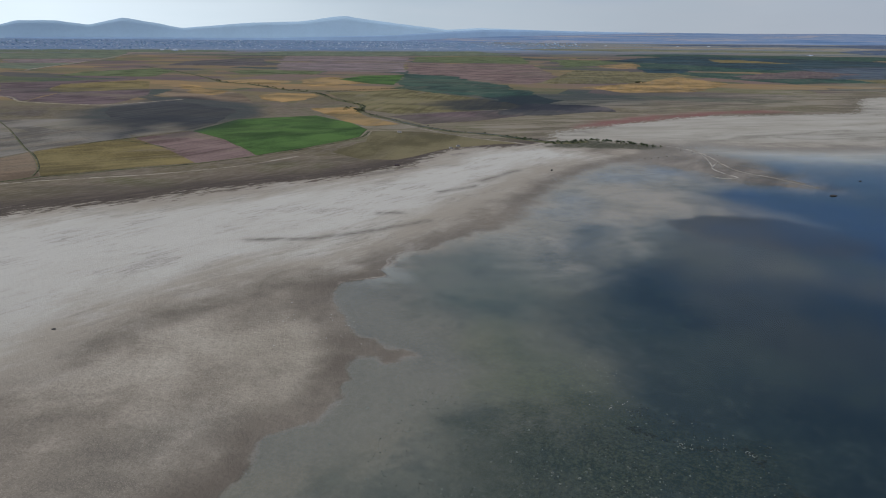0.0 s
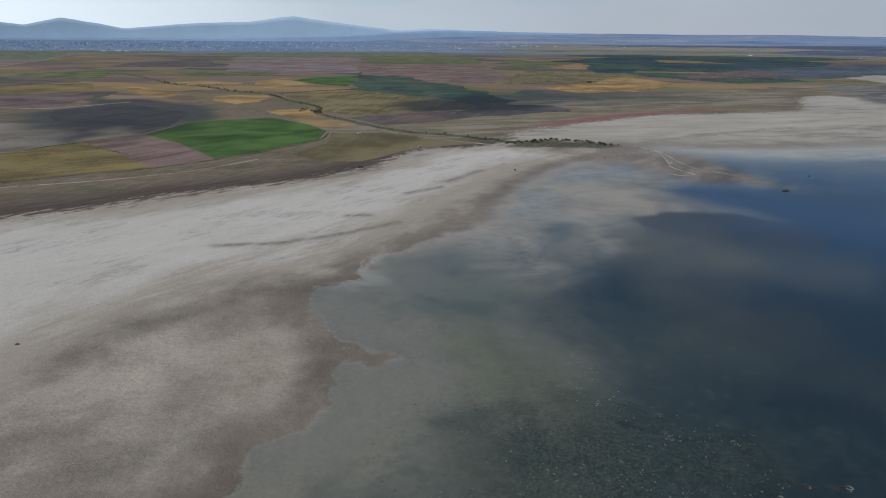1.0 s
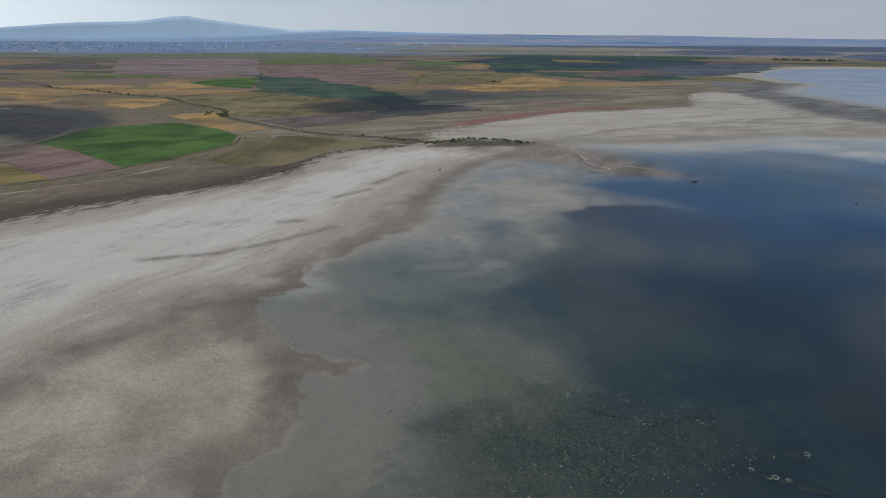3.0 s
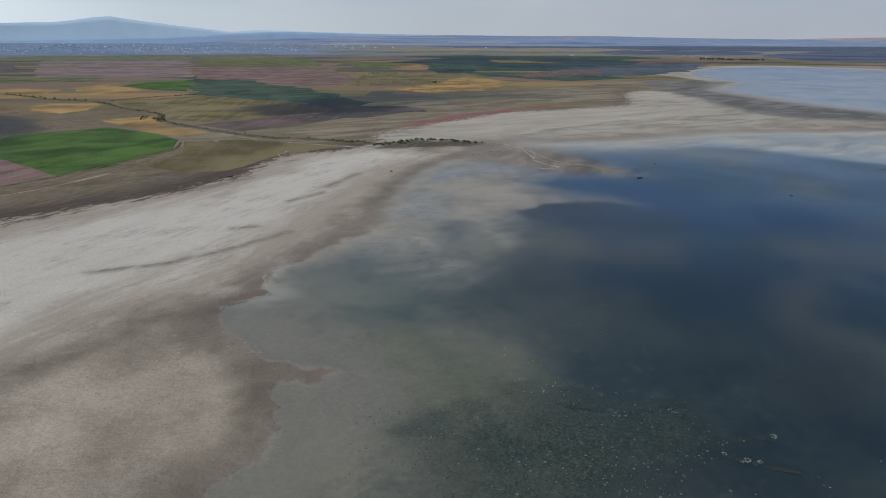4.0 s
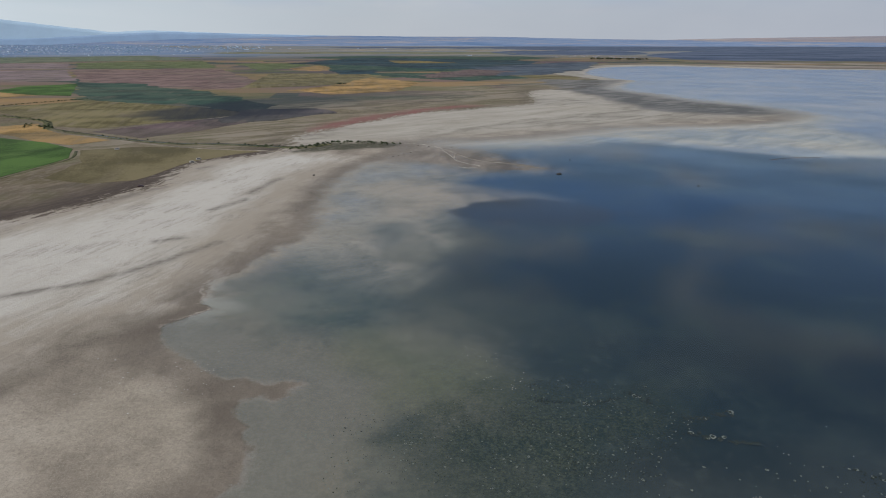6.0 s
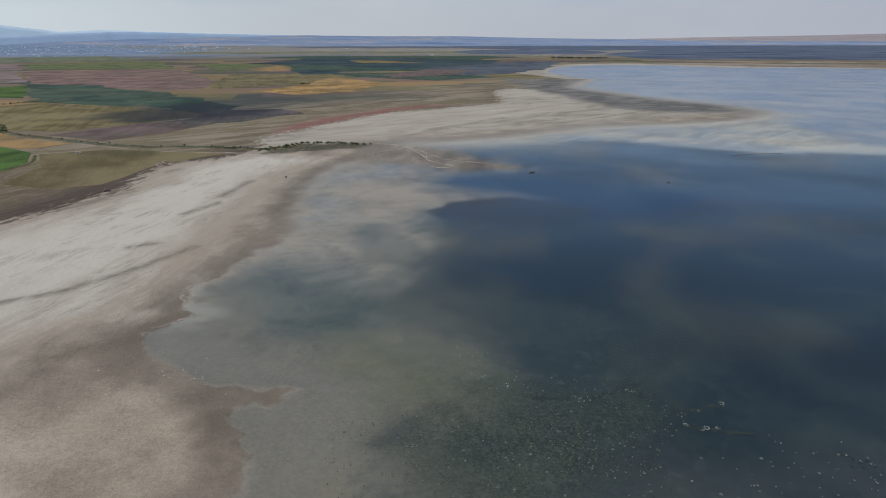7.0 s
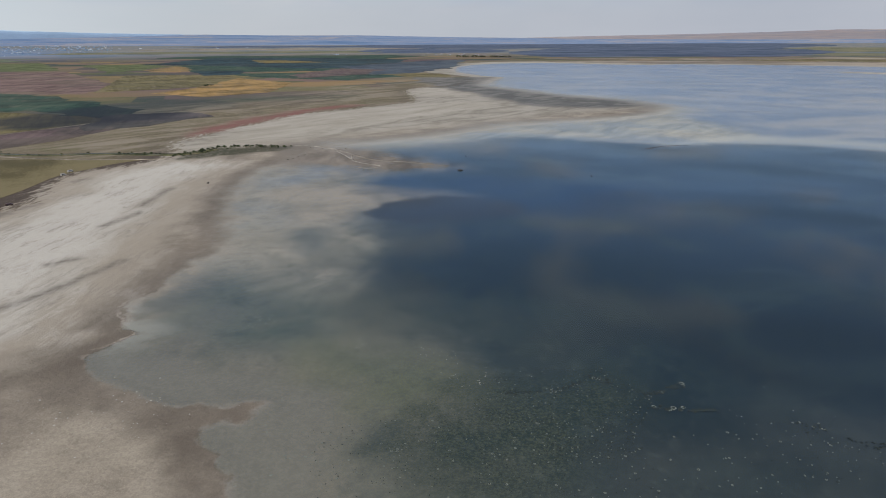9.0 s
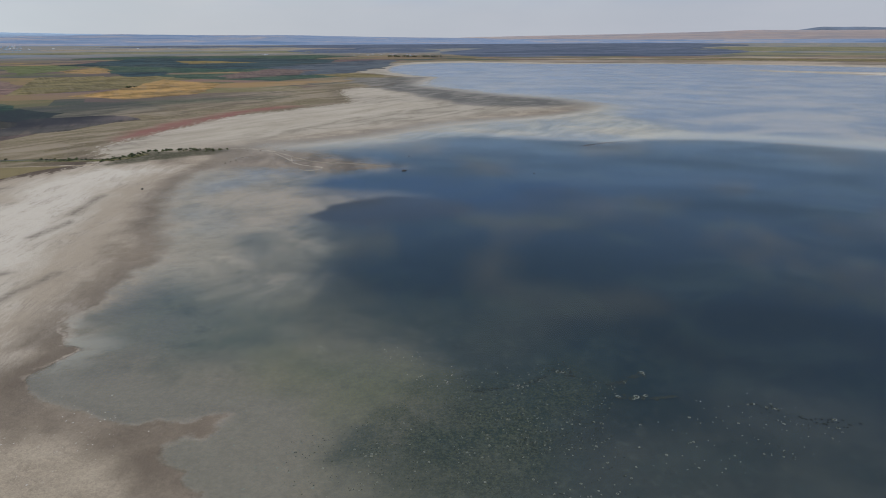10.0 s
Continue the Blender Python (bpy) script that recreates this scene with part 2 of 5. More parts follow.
# the salt flat: its inland side, then back along the damp mud
SALT_SOUTH = rounded([(-420, 200), (-330, 310), (-268, 357), (-245, 375), (-218, 391), (-189, 407), (-159, 429), (-132, 448), (-103, 465), (-73, 487), (-40, 529), (-32, 556), (-8, 602), (25, 627),
                      (65, 640), (95, 640), (143, 586), (98, 537), (68, 488), (36, 421), (9, 369), (-14, 333), (-36, 307), (-54, 281), (-76, 265), (-93, 254),
                      (-107, 235), (-119, 221), (-124, 201), (-122, 177), (-129, 171), (-140, 160), (-200, 90), (-330, 60)])
SALT_NORTH = rounded([(107, 700), (175, 769), (289, 876), (405, 931), (590, 945), (676, 925), (700, 865), (639, 819), (514, 787), (403, 754), (307, 725), (226, 709), (150, 682)])
SALT_SPIT = rounded([(716, 1210), (778, 1267), (854, 1241), (825, 1130), (800, 1062), (740, 1040), (680, 1075)])
SALT_HORN = rounded([(1031, 1600), (1161, 1692), (1255, 1640), (1304, 1545), (1120, 1382), (1044, 1387), (982, 1454)])
# everything that the lake floods in a wet year; beyond it lies the steppe
FLOODED = rounded([(-420, 200), (-330, 310), (-268, 357), (-245, 375), (-218, 391), (-189, 407), (-159, 429), (-132, 448), (-103, 465), (-73, 487), (-40, 529), (-32, 556), (-8, 602), (25, 627),
                   (65, 640), (90, 660), (108, 701), (127, 748), (192, 803), (283, 868), (357, 921), (441, 940), (526, 960), (609, 995), (690, 1120), (790, 1262), (960, 1300), (1100, 1420),
                   (1230, 1560), (1300, 1760), (1400, 2050)] + [(1800, 2480), (2300, 2720), (2650, 2600), (2750, 2150), (3250, 2050), (3560, 1450), (3600, 760)] +
                  [(3560, 200), (3200, -700), (2400, -1600), (1200, -2000), (0, -1500), (-400, -500), (-450, 0)])
CREEK = rounded([(-1189, 2475), (-954, 2181), (-698, 1805), (-562, 1575), (-484, 1522), (-362, 1358), (-274, 1278), (-216, 1145), (-151, 1039), (-137, 939), (-87, 853), (-46, 786), (-4, 739),
                 (40, 714), (86, 671), (113, 658), (145, 672), (181, 655), (204, 635), (234, 610), (235, 571), (243, 520), (252, 483), (266, 460)], False)
LANE = rounded([(-420, 385), (-324, 438), (-306, 449), (-265, 465), (-222, 484), (-179, 514), (-151, 549), (-140, 565)], False)
DELTA = rounded([(185, 600), (160, 575), (170, 545), (195, 515), (215, 480), (250, 458), (275, 452), (268, 480), (262, 520), (262, 560), (262, 600), (240, 630), (205, 640)])
# tones of the shallow bed, some of them painted sky reflections
NEAR_GREY = rounded([(-30, 116), (15, 108), (50, 112), (80, 100), (112, 92), (126, 60), (110, 30), (40, 40), (-20, 70)])
DEEP = rounded([(58, 200), (72, 262), (110, 272), (160, 285), (200, 262), (185, 200), (130, 160), (90, 165)])
SLATE = rounded([(125, 150), (170, 130), (205, 85), (180, 60), (143, 66), (118, 86), (115, 110)])
FAR_LAKE = rounded([(470, 590), (490, 480), (520, 426), (593, 366), (643, 290), (667, 180), (700, 40), (820, -300), (1500, -900), (3300, -600), (3400, 2500), (2300, 2900), (1200, 2500), (900, 1300),
                    (880, 640), (700, 605), (560, 630)])
PALE_BAY = rounded([(27, 267), (22, 300), (45, 350), (60, 400), (80, 450), (110, 505), (135, 545), (172, 560), (195, 510), (206, 465), (170, 440), (140, 400), (112, 362), (103, 338), (96, 315), (84, 300), (65, 277), (46, 261)])
TAN_BAR = rounded([(138, 458), (173, 415), (192, 373), (176, 356), (137, 368), (99, 373), (105, 422)])
NOTCH = rounded([(62, 342), (81, 362), (92, 349), (80, 321), (63, 311)])
NORTH_FILM = rounded([(270, 690), (362, 673), (433, 653), (537, 658), (675, 675), (826, 647), (733, 508), (659, 395), (600, 385), (538, 405), (513, 454), (486, 514), (422, 578), (310, 605)])
SPIT_MUD = rounded([(1154, 1804), (1199, 1600), (1304, 1535), (1033, 1294), (955, 1081), (943, 905), (933, 758), (886, 688), (800, 690), (739, 746), (723, 836), (787, 996), (938, 1395)])
PALE_MUD = rounded([(-80, 203), (-68, 217), (-48, 208), (-38, 190), (-40, 165), (-54, 166), (-71, 175)])
DARK_MUD = rounded([(-77, 163), (-63, 155), (-72, 138), (-79, 118), (-91, 120), (-92, 142)])
MUD_RIM = np.array([(-134, 196), (-125, 214), (-112, 232), (-87, 250), (-56, 264), (-36, 302), (-4, 362), (30, 415), (70, 474), (100, 516)], float)
SHALLOW = rounded([(-43, 262), (-39, 243), (-23, 226), (-6, 204), (3, 184), (-8, 168), (-18, 158), (-38, 140), (-60, 120), (-70, 60), (-90, 60), (-60, 150), (-45, 182), (-45, 205), (-55, 230), (-60, 255)])
OLIVE = rounded([(-1, 225), (18, 230), (36, 206), (49, 183), (44, 160), (27, 165), (10, 174), (-2, 195)])
ALGAE = rounded([(4, 164), (27, 172), (47, 169), (64, 156), (84, 144), (84, 126), (60, 112), (30, 104), (2, 110), (-4, 130), (-3, 150)])
# where the sky's teal reflection is painted on the bed
SKY_TEAL = rounded([(-27, 282), (-4, 300), (22, 318), (40, 290), (36, 240), (13, 225), (-10, 241), (-30, 258)])
BLOTCH = rounded([(128, 366), (150, 382), (184, 378), (214, 346), (222, 322), (204, 308), (168, 314), (136, 332)])
# ruffled water that mirrors bluer sky; the blue is painted below it
SKY_BLUE_BED = rounded([(178, 448), (233, 440), (289, 385), (330, 300), (300, 250), (221, 275), (185, 330), (160, 393)])
RED_VEG = rounded([(150, 775), (192, 803), (283, 868), (396, 942), (500, 985), (440, 1000), (326, 954), (230, 885), (160, 820)])
REEDS = rounded([(86, 640), (112, 668), (150, 682), (192, 662), (205, 645), (185, 632), (145, 636), (108, 634)])
GREY_MUD = rounded([(967, 1460), (1040, 1360), (1050, 1255), (1020, 1107), (990, 915), (970, 740), (900, 650), (779, 655), (730, 715), (715, 829), (770, 941), (820, 1108), (850, 1300)])

azimuths = np.concatenate([np.arange(-46, 90, 0.2), np.arange(90, 314, 4.0)])
reach = [0.0]
while reach[-1] < 90000:
    r_ = reach[-1]
    reach.append(r_ + (10.0 if r_ < 80 else 0.0095 * r_ if r_ < 5000 else 0.03 * r_))
reach = np.array(reach[1:])
AZ, RD = np.meshgrid(np.radians(azimuths), reach)
PX, PY = (CX + RD * np.sin(AZ)).ravel(), (CY + RD * np.cos(AZ)).ravel()
PX, PY = np.append(PX, CX), np.append(PY, CY)
far_ = np.hypot(PX - CX, PY - CY)
lake = inside(PX, PY, LAKE)
rag = np.minimum(1, np.abs(lake) / 8 + 0.55)
lake = lake + rag * (6.0 * value_noise(PX, PY, 11, 3) + 2.5 * value_noise(PX, PY, 4, 5)) + 5 * value_noise(PX, PY, 90, 6) * np.clip((far_ - 300) / 400, 0, 1)
flooded = inside(PX, PY, FLOODED) + 7 * value_noise(PX, PY, 60, 7) + 3 * value_noise(PX, PY, 12, 8)
salt = np.maximum.reduce([inside(PX, PY, q) for q in (SALT_SOUTH, SALT_NORTH, SALT_SPIT, SALT_HORN)]) + 7 * value_noise(PX, PY, 45, 9)
SPIT_EAST = rounded([(2440, 1000), (2395, 900), (2370, 700), (2333, 520), (2330, 200), (2500, 200), (2540, 560), (2500, 800), (2480, 960)])
lake = np.minimum(lake, -inside(PX, PY, SPIT_EAST))
salt = np.maximum(salt, np.where((PX > 2100) & (lake < 0), 150 - np.abs(lake + 140), -1e3))
delta = inside(PX, PY, DELTA) + 8 * value_noise(PX, PY, 40, 10)
swirl_x = PX + 14 * value_noise(PX, PY, 55, 14) + 5 * value_noise(PX, PY, 14, 15)
swirl_y = PY + 14 * value_noise(PX, PY, 55, 16) + 5 * value_noise(PX, PY, 14, 17)


def tone(line, soft):
    """A soft-edged patch, from 0 to 1."""
    t = np.clip(inside(swirl_x, swirl_y, line) / soft * 0.5 + 0.5, 0, 1)
    return t * t * (3 - 2 * t)


far_lake = np.clip(inside(PX + 4 * value_noise(PX, PY, 70, 18), PY, FAR_LAKE) / 26 + 0.35, 0, 1)
shelf = inside(PX + 6 * value_noise(PX, PY, 70, 18), PY, FAR_LAKE)
TONES = dict(rim_zone=np.exp(-(((PX + 34) / 26) ** 2 + ((PY - 278) / 30) ** 2)), north_pale=np.clip(1.3 - lake / 95, 0, 1) * np.clip((PY - 560) / 60, 0, 1) * np.clip((PX - 215) / 40, 0, 1), deep=tone(DEEP, 26), shelf=np.exp(-((shelf - 40) / 30) ** 2) * np.clip((430 - PY) / 60, 0, 1), far_lake=far_lake, pale_bay=tone(PALE_BAY, 46), shallow=tone(SHALLOW, 7), olive=tone(OLIVE, 22), algae=tone(ALGAE, 20), teal=tone(SKY_TEAL, 22),
             tan_bar=tone(TAN_BAR, 34), notch=tone(NOTCH, 16), north_film=tone(NORTH_FILM, 70), spit_mud=tone(SPIT_MUD, 30), pale_mud=tone(PALE_MUD, 22), dark_mud=tone(DARK_MUD, 16),
             mud_rim=np.exp(-(away(swirl_x, swirl_y, MUD_RIM, False) / 11) ** 2), blotch=tone(BLOTCH, 14), sky_blue_bed=tone(SKY_BLUE_BED, 26), near_grey=tone(NEAR_GREY, 20), slate=tone(SLATE, 14), red_veg=tone(RED_VEG, 18), grey_mud=tone(GREY_MUD, 25), reeds=tone(REEDS, 5))
SCARS = ([(-107, 314), (-73, 320), (-51, 333), (-27, 349), (-15, 359)], [(-70, 487), (-52, 502), (-32, 515)], [(-45, 372), (-33, 374)], [(-2, 582), (10, 588)], [(-78, 478), (-50, 497)],
         [(20, 470), (52, 515)], [(-10, 430), (15, 452)])
scar = sum(np.exp(-(away(PX + 1.5 * value_noise(PX, PY, 9, 19), PY, np.array(q, float), False) / 2.8) ** 2) for q in SCARS)
TONES["scar"] = np.clip(scar, 0, 1)
creek = away(PX, PY, CREEK, False)
lane = away(PX, PY, LANE, False)
WX, WY, WZ = place(PX, PY)
# the land climbs gently from the water's edge; the bed sinks as gently below it
land = np.where(lake < 0, np.minimum(-lake * 0.02, 1.5), -np.minimum(lake * 0.012, 0.7))
land = land + np.where(lake < -60, 0.12 * value_noise(PX, PY, 35, 12), 0)
land = np.where(delta > 0, np.maximum(land, np.minimum(delta * 0.003, 0.03) - 0.035 + 0.055 * value_noise(PX * 0.9 + PY * 0.44, (PY * 0.9 - PX * 0.44) * 0.4, 12, 13)), land)
land = land - np.where(lake < 0, 0.9 * np.exp(-(creek / 4.0) ** 2) * np.clip(-lake / 60, 0, 1), 0)
WZ = WZ + land

rows_, cols_ = len(reach), len(azimuths)
idx = np.arange(rows_ * cols_).reshape(rows_, cols_)
nxt = np.roll(idx, -1, axis=1)
quads = np.stack([idx[:-1], idx[1:], nxt[1:], nxt[:-1]], axis=-1).reshape(-1, 4)
hub = np.stack([np.full(cols_, rows_ * cols_), idx[0], nxt[0]], axis=-1)


def sheet(name, verts, quads, tris=None):
    """A mesh from arrays."""
    me = bpy.data.meshes.new(name)
    tris = np.zeros((0, 3), int) if tris is None else tris
    me.vertices.add(len(verts))
    me.vertices.foreach_set("co", verts.astype(np.float32).ravel())
    loops = np.concatenate([quads.ravel(), tris.ravel()])
    me.loops.add(len(loops))
    me.loops.foreach_set("vertex_index", loops.astype(np.int32))
    starts = np.concatenate([np.arange(len(quads)) * 4, len(quads) * 4 + np.arange(len(tris)) * 3])
    me.polygons.add(len(starts))
    me.polygons.foreach_set("loop_start", starts.astype(np.int32))
    me.update(calc_edges=True)
    me.polygons.foreach_set("use_smooth", np.ones(len(starts), bool))
    me.validate()
    return me


def keep(me, name, values):
    a = me.attributes.new(name, "FLOAT", "POINT")
    a.data.foreach_set("value", values.astype(np.float32))


def keep_plan(me, x, y):
    a = me.attributes.new("plan", "FLOAT_VECTOR", "POINT")
    a.data.foreach_set("vector", np.stack([x, y, np.zeros_like(x)], -1).astype(np.float32).ravel())


me = sheet("ground", np.stack([WX, WY, WZ], -1), quads[:, ::-1], hub[:, ::-1])
keep_plan(me, PX, PY)
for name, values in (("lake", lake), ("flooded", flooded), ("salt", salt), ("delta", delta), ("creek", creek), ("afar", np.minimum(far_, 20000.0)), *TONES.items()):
    keep(me, name, values)
ground = tagged(new("ground", me), "dry steppe, pale salt crust and brown lake mud", "ground", kind="structure")


def ground_material():
    k = Mat("ground")
    p = k.attr("plan", True)
    along = k.scaled(k.turned(p, -58), (0.36, 1.0, 1.0))      # drawn out along the shore
    lake, salt, flooded, delta = (k.attr(a) for a in ("lake", "salt", "flooded", "delta"))
    n_big = k.noise(p, 0.006, 6, 0.6, 0.5)
    n_mid = k.noise(p, 0.03, 8, 0.66)
    n_along = k.noise(along, 0.05, 9, 0.68, 0.3)
    n_thin = k.noise(along, 0.2, 7, 0.72)
    skew = k.n.new("ShaderNodeVectorMath")
    skew.operation = "ADD"
    k.l.new(k.turned(p, 33), skew.inputs[0])
    skew.inputs[1].default_value = (0.3, 0.7, 0.37)
    off_axis = skew.outputs[0]
    n_small = k.noise(off_axis, 0.25, 6, 0.65, 0.4)
    n_fine = k.noise(off_axis, 1.3, 4, 0.7, 0.6)
    n_grit = k.noise(off_axis, 3.0, 3, 0.8)
    parts = k.n.new("ShaderNodeSeparateXYZ")
    k.l.new(p, parts.inputs[0])
    north = k.step(parts.outputs[1], 630, 720)      # the low shore beyond the creek
    n_low = k.noise(k.scaled(k.turned(p, -14), (0.3, 1.0, 1.0)), 0.028, 9, 0.68, 0.7)
    n_thread = k.noise(k.scaled(k.turned(p, -50), (0.16, 1.0, 1.0)), 0.12, 9, 0.74, 0.4)
    # steppe: olive and brown grazing land, in drifts
    steppe = k.ramp(n_big, [(0.38, (0.068, 0.053, 0.039)), (0.46, (0.10, 0.082, 0.044)), (0.54, (0.125, 0.098, 0.07)), (0.62, (0.082, 0.08, 0.032))])
    steppe = k.mix(k.step(n_thin, 0.42, 0.64, 0, 0.65), steppe, (0.19, 0.158, 0.125))
    steppe = k.mix(k.step(n_low, 0.5, 0.66, 0, 0.5), steppe, (0.05, 0.045, 0.03))
    steppe = k.mix(k.step(n_fine, 0.5, 0.8, 0, 0.4), steppe, (0.08, 0.07, 0.045))
    # patchwork of distant strips
    cells = k.n.new("ShaderNodeTexVoronoi")
    cells.inputs["Scale"].default_value = 1.0
    cells.distance = "CHEBYCHEV"
    k.l.new(k.scaled(k.turned(p, 18), (0.0028, 0.0065, 1)), cells.inputs["Vector"])
    cell = k.n.new("ShaderNodeSeparateColor")
    k.l.new(cells.outputs["Color"], cell.inputs[0])
    pick = k.math("ADD", k.math("MULTIPLY", cell.outputs[0], 0.72), k.math("MULTIPLY", k.noise(p, 0.004, 4, 0.6), 0.3))
    patch = k.ramp(pick, [(0.18, (0.025, 0.048, 0.042)), (0.3, (0.11, 0.074, 0.076)), (0.40, (0.115, 0.11, 0.045)), (0.5, (0.15, 0.10, 0.092)), (0.6, (0.165, 0.12, 0.058)), (0.7, (0.04, 0.068, 0.038)), (0.86, (0.23, 0.15, 0.07))])
    streak = k.noise(k.scaled(k.turned(p, 25), (0.004, 0.03, 1)), 1.0, 5, 0.6)
    patch = k.mix(k.step(streak, 0.4, 0.7, 0, 0.4), patch, steppe)
    steppe = k.mix(k.math("MULTIPLY", k.step(k.attr("afar"), 850, 1500), k.step(flooded, -140, -60, 1, 0)), steppe, patch)
    # cloud shadow painted into the steppe's colour, broken by streaks
    steppe = k.mix(k.math("MULTIPLY", k.attr("cloud_shadow"), k.step(streak, 0.3, 0.7, 0.75, 1.0)), steppe, (0.034, 0.042, 0.043))
    # the last country before the hills: distance haze painted in as blue
    far_haze = k.step(k.attr("afar"), 4000, 8000)
    steppe = k.mix(k.math("MULTIPLY", far_haze, 0.85), steppe, k.mix(
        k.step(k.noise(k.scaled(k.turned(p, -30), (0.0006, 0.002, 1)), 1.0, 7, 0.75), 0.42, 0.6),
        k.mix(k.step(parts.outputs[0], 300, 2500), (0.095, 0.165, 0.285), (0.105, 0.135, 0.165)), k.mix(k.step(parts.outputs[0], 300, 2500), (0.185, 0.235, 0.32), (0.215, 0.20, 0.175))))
    # dark tide wrack along the old shoreline
    steppe = k.mix(k.math("MULTIPLY", k.math("MULTIPLY", k.step(flooded, -75, -20), k.step(north, 0, 1, 1, 0.15)), k.step(n_thin, 0.3, 0.6, 0.85, 0.45)), steppe, (0.078, 0.062, 0.05))
    n_wr = k.noise(k.scaled(k.turned(p, -38), (0.09, 1.0, 1.0)), 0.3, 7, 0.7, 0.2)
    ragged = k.math("ADD", flooded, k.math("MULTIPLY", k.math("SUBTRACT", n_wr, 0.5), 60))
    wrack = k.math("MULTIPLY", k.step(ragged, -46, -14), k.step(ragged, -4, 6, 1, 0))
    wrack = k.math("MULTIPLY", wrack, k.step(north, 0, 1, 1, 0.3))
    steppe = k.mix(k.math("MULTIPLY", k.math("MULTIPLY", north, k.step(flooded, -420, -60)), k.step(n_low, 0.36, 0.62, 0.2, 0.9)), steppe, k.mix(k.step(n_low, 0.4, 0.6), (0.12, 0.108, 0.06), (0.225, 0.195, 0.15)))
    steppe = k.mix(k.math("MULTIPLY", wrack, k.step(n_wr, 0.36, 0.56, 0.5, 0.95)), steppe, (0.055, 0.042, 0.035))
    steppe = k.mix(k.math("MULTIPLY", k.attr("red_veg"), k.step(n_along, 0.3, 0.6, 0.5, 0.95)), steppe, (0.175, 0.08, 0.07))
    # salt crust: whitest in the middle of the flat, tan towards steppe and mud
    n_soft = k.noise(along, 0.018, 5, 0.55, 0.6)
    n_speck = k.noise(off_axis, 0.7, 5, 0.75, 0.5)
    middle = k.math("ADD", k.step(k.math("ADD", salt, k.math("MULTIPLY", k.math("SUBTRACT", n_along, 0.5), 70)), 8, 52), k.math("MULTIPLY", k.math("SUBTRACT", n_soft, 0.5), 1.3))
    crust = k.ramp(middle, [(0.0, (0.275, 0.243, 0.20)), (0.35, (0.315, 0.288, 0.245)), (0.65, (0.355, 0.332, 0.292)), (1.0, (0.405, 0.385, 0.347))])
    crust = k.mix(k.step(n_thin, 0.52, 0.74, 0, 0.32), crust, (0.27, 0.236, 0.198))
    crust = k.mix(k.step(n_mid, 0.5, 0.68, 0, 0.35), crust, (0.325, 0.308, 0.286))
    crust = k.mix(k.step(n_speck, 0.54, 0.68, 0, 0.4), crust, (0.24, 0.215, 0.185))
    hair = k.step(k.math("ABSOLUTE", k.math("SUBTRACT", n_thread, 0.54)), 0.004, 0.022, 1, 0)
    crust = k.mix(k.math("MULTIPLY", hair, k.step(n_mid, 0.42, 0.6, 0.0, 0.65)), crust, (0.175, 0.155, 0.13))
    pale_hair = k.step(k.math("ABSOLUTE", k.math("SUBTRACT", n_thread, 0.45)), 0.004, 0.03, 1, 0)
    crust = k.mix(k.math("MULTIPLY", pale_hair, k.step(n_soft, 0.4, 0.6, 0.1, 0.5)), crust, (0.425, 0.405, 0.368))
    crust = k.mix(north, crust, k.ramp(n_low, [(0.32, (0.23, 0.21, 0.174)), (0.44, (0.285, 0.263, 0.222)), (0.54, (0.318, 0.296, 0.255)), (0.68, (0.355, 0.335, 0.295))]))
    crust = k.mix(k.math("MULTIPLY", k.attr("scar"), k.step(n_thin, 0.36, 0.6, 0.4, 1.0)), crust, (0.135, 0.122, 0.105))
    # damp mud, cloddy, with a dark wet margin below the salt
    n_wide = k.noise(p, 0.018, 9, 0.66, 0.5)
    mud = k.ramp(k.math("ADD", k.math("MULTIPLY", n_wide, 0.65), k.math("MULTIPLY", n_mid, 0.35)), [(0.41, (0.15, 0.129, 0.106)), (0.48, (0.218, 0.188, 0.152)), (0.53, (0.278, 0.243, 0.198)), (0.60, (0.345, 0.306, 0.252))])
    mud = k.mix(k.math("MULTIPLY", k.attr("pale_mud"), k.step(n_mid, 0.35, 0.6, 0.3, 0.8)), mud, (0.305, 0.27, 0.215))
    mud = k.mix(k.math("MULTIPLY", k.attr("dark_mud"), k.step(n_mid, 0.35, 0.6, 0.9, 0.4)), mud, (0.125, 0.112, 0.094))
    mud = k.mix(k.math("MULTIPLY", k.attr("mud_rim"), k.step(n_mid, 0.36, 0.62, 0.95, 0.5)), mud, (0.118, 0.101, 0.082))
    mud = k.mix(k.step(n_speck, 0.40, 0.60, 0.38, 0.0), mud, k.mix(0.5, mud, (0.03, 0.025, 0.02)))
    mud = k.mix(k.step(n_fine, 0.48, 0.7, 0, 0.35), mud, (0.12, 0.102, 0.082))
    mud = k.mix(k.step(n_grit, 0.52, 0.66, 0, 0.55), mud, (0.36, 0.318, 0.258))
    mud = k.mix(k.math("MULTIPLY", north, 0.85), mud, k.mix(k.step(n_low, 0.36, 0.6), (0.175, 0.162, 0.134), (0.315, 0.297, 0.26)))
    mud = k.mix(k.math("MULTIPLY", k.math("MULTIPLY", k.step(lake, -20, -5), k.step(north, 0, 1, 1, 0.1)), k.math("MULTIPLY", k.step(n_mid, 0.35, 0.6, 0.45, 0.95), k.step(parts.outputs[1], 280, 400, 1.0, 0.7))), mud, (0.106, 0.088, 0.07))
    mud = k.mix(k.math("MULTIPLY", k.attr("grey_mud"), k.step(n_low, 0.42, 0.6, 0.9, 0.3)), mud, k.mix(n_along, (0.07, 0.07, 0.065), (0.16, 0.155, 0.14)))
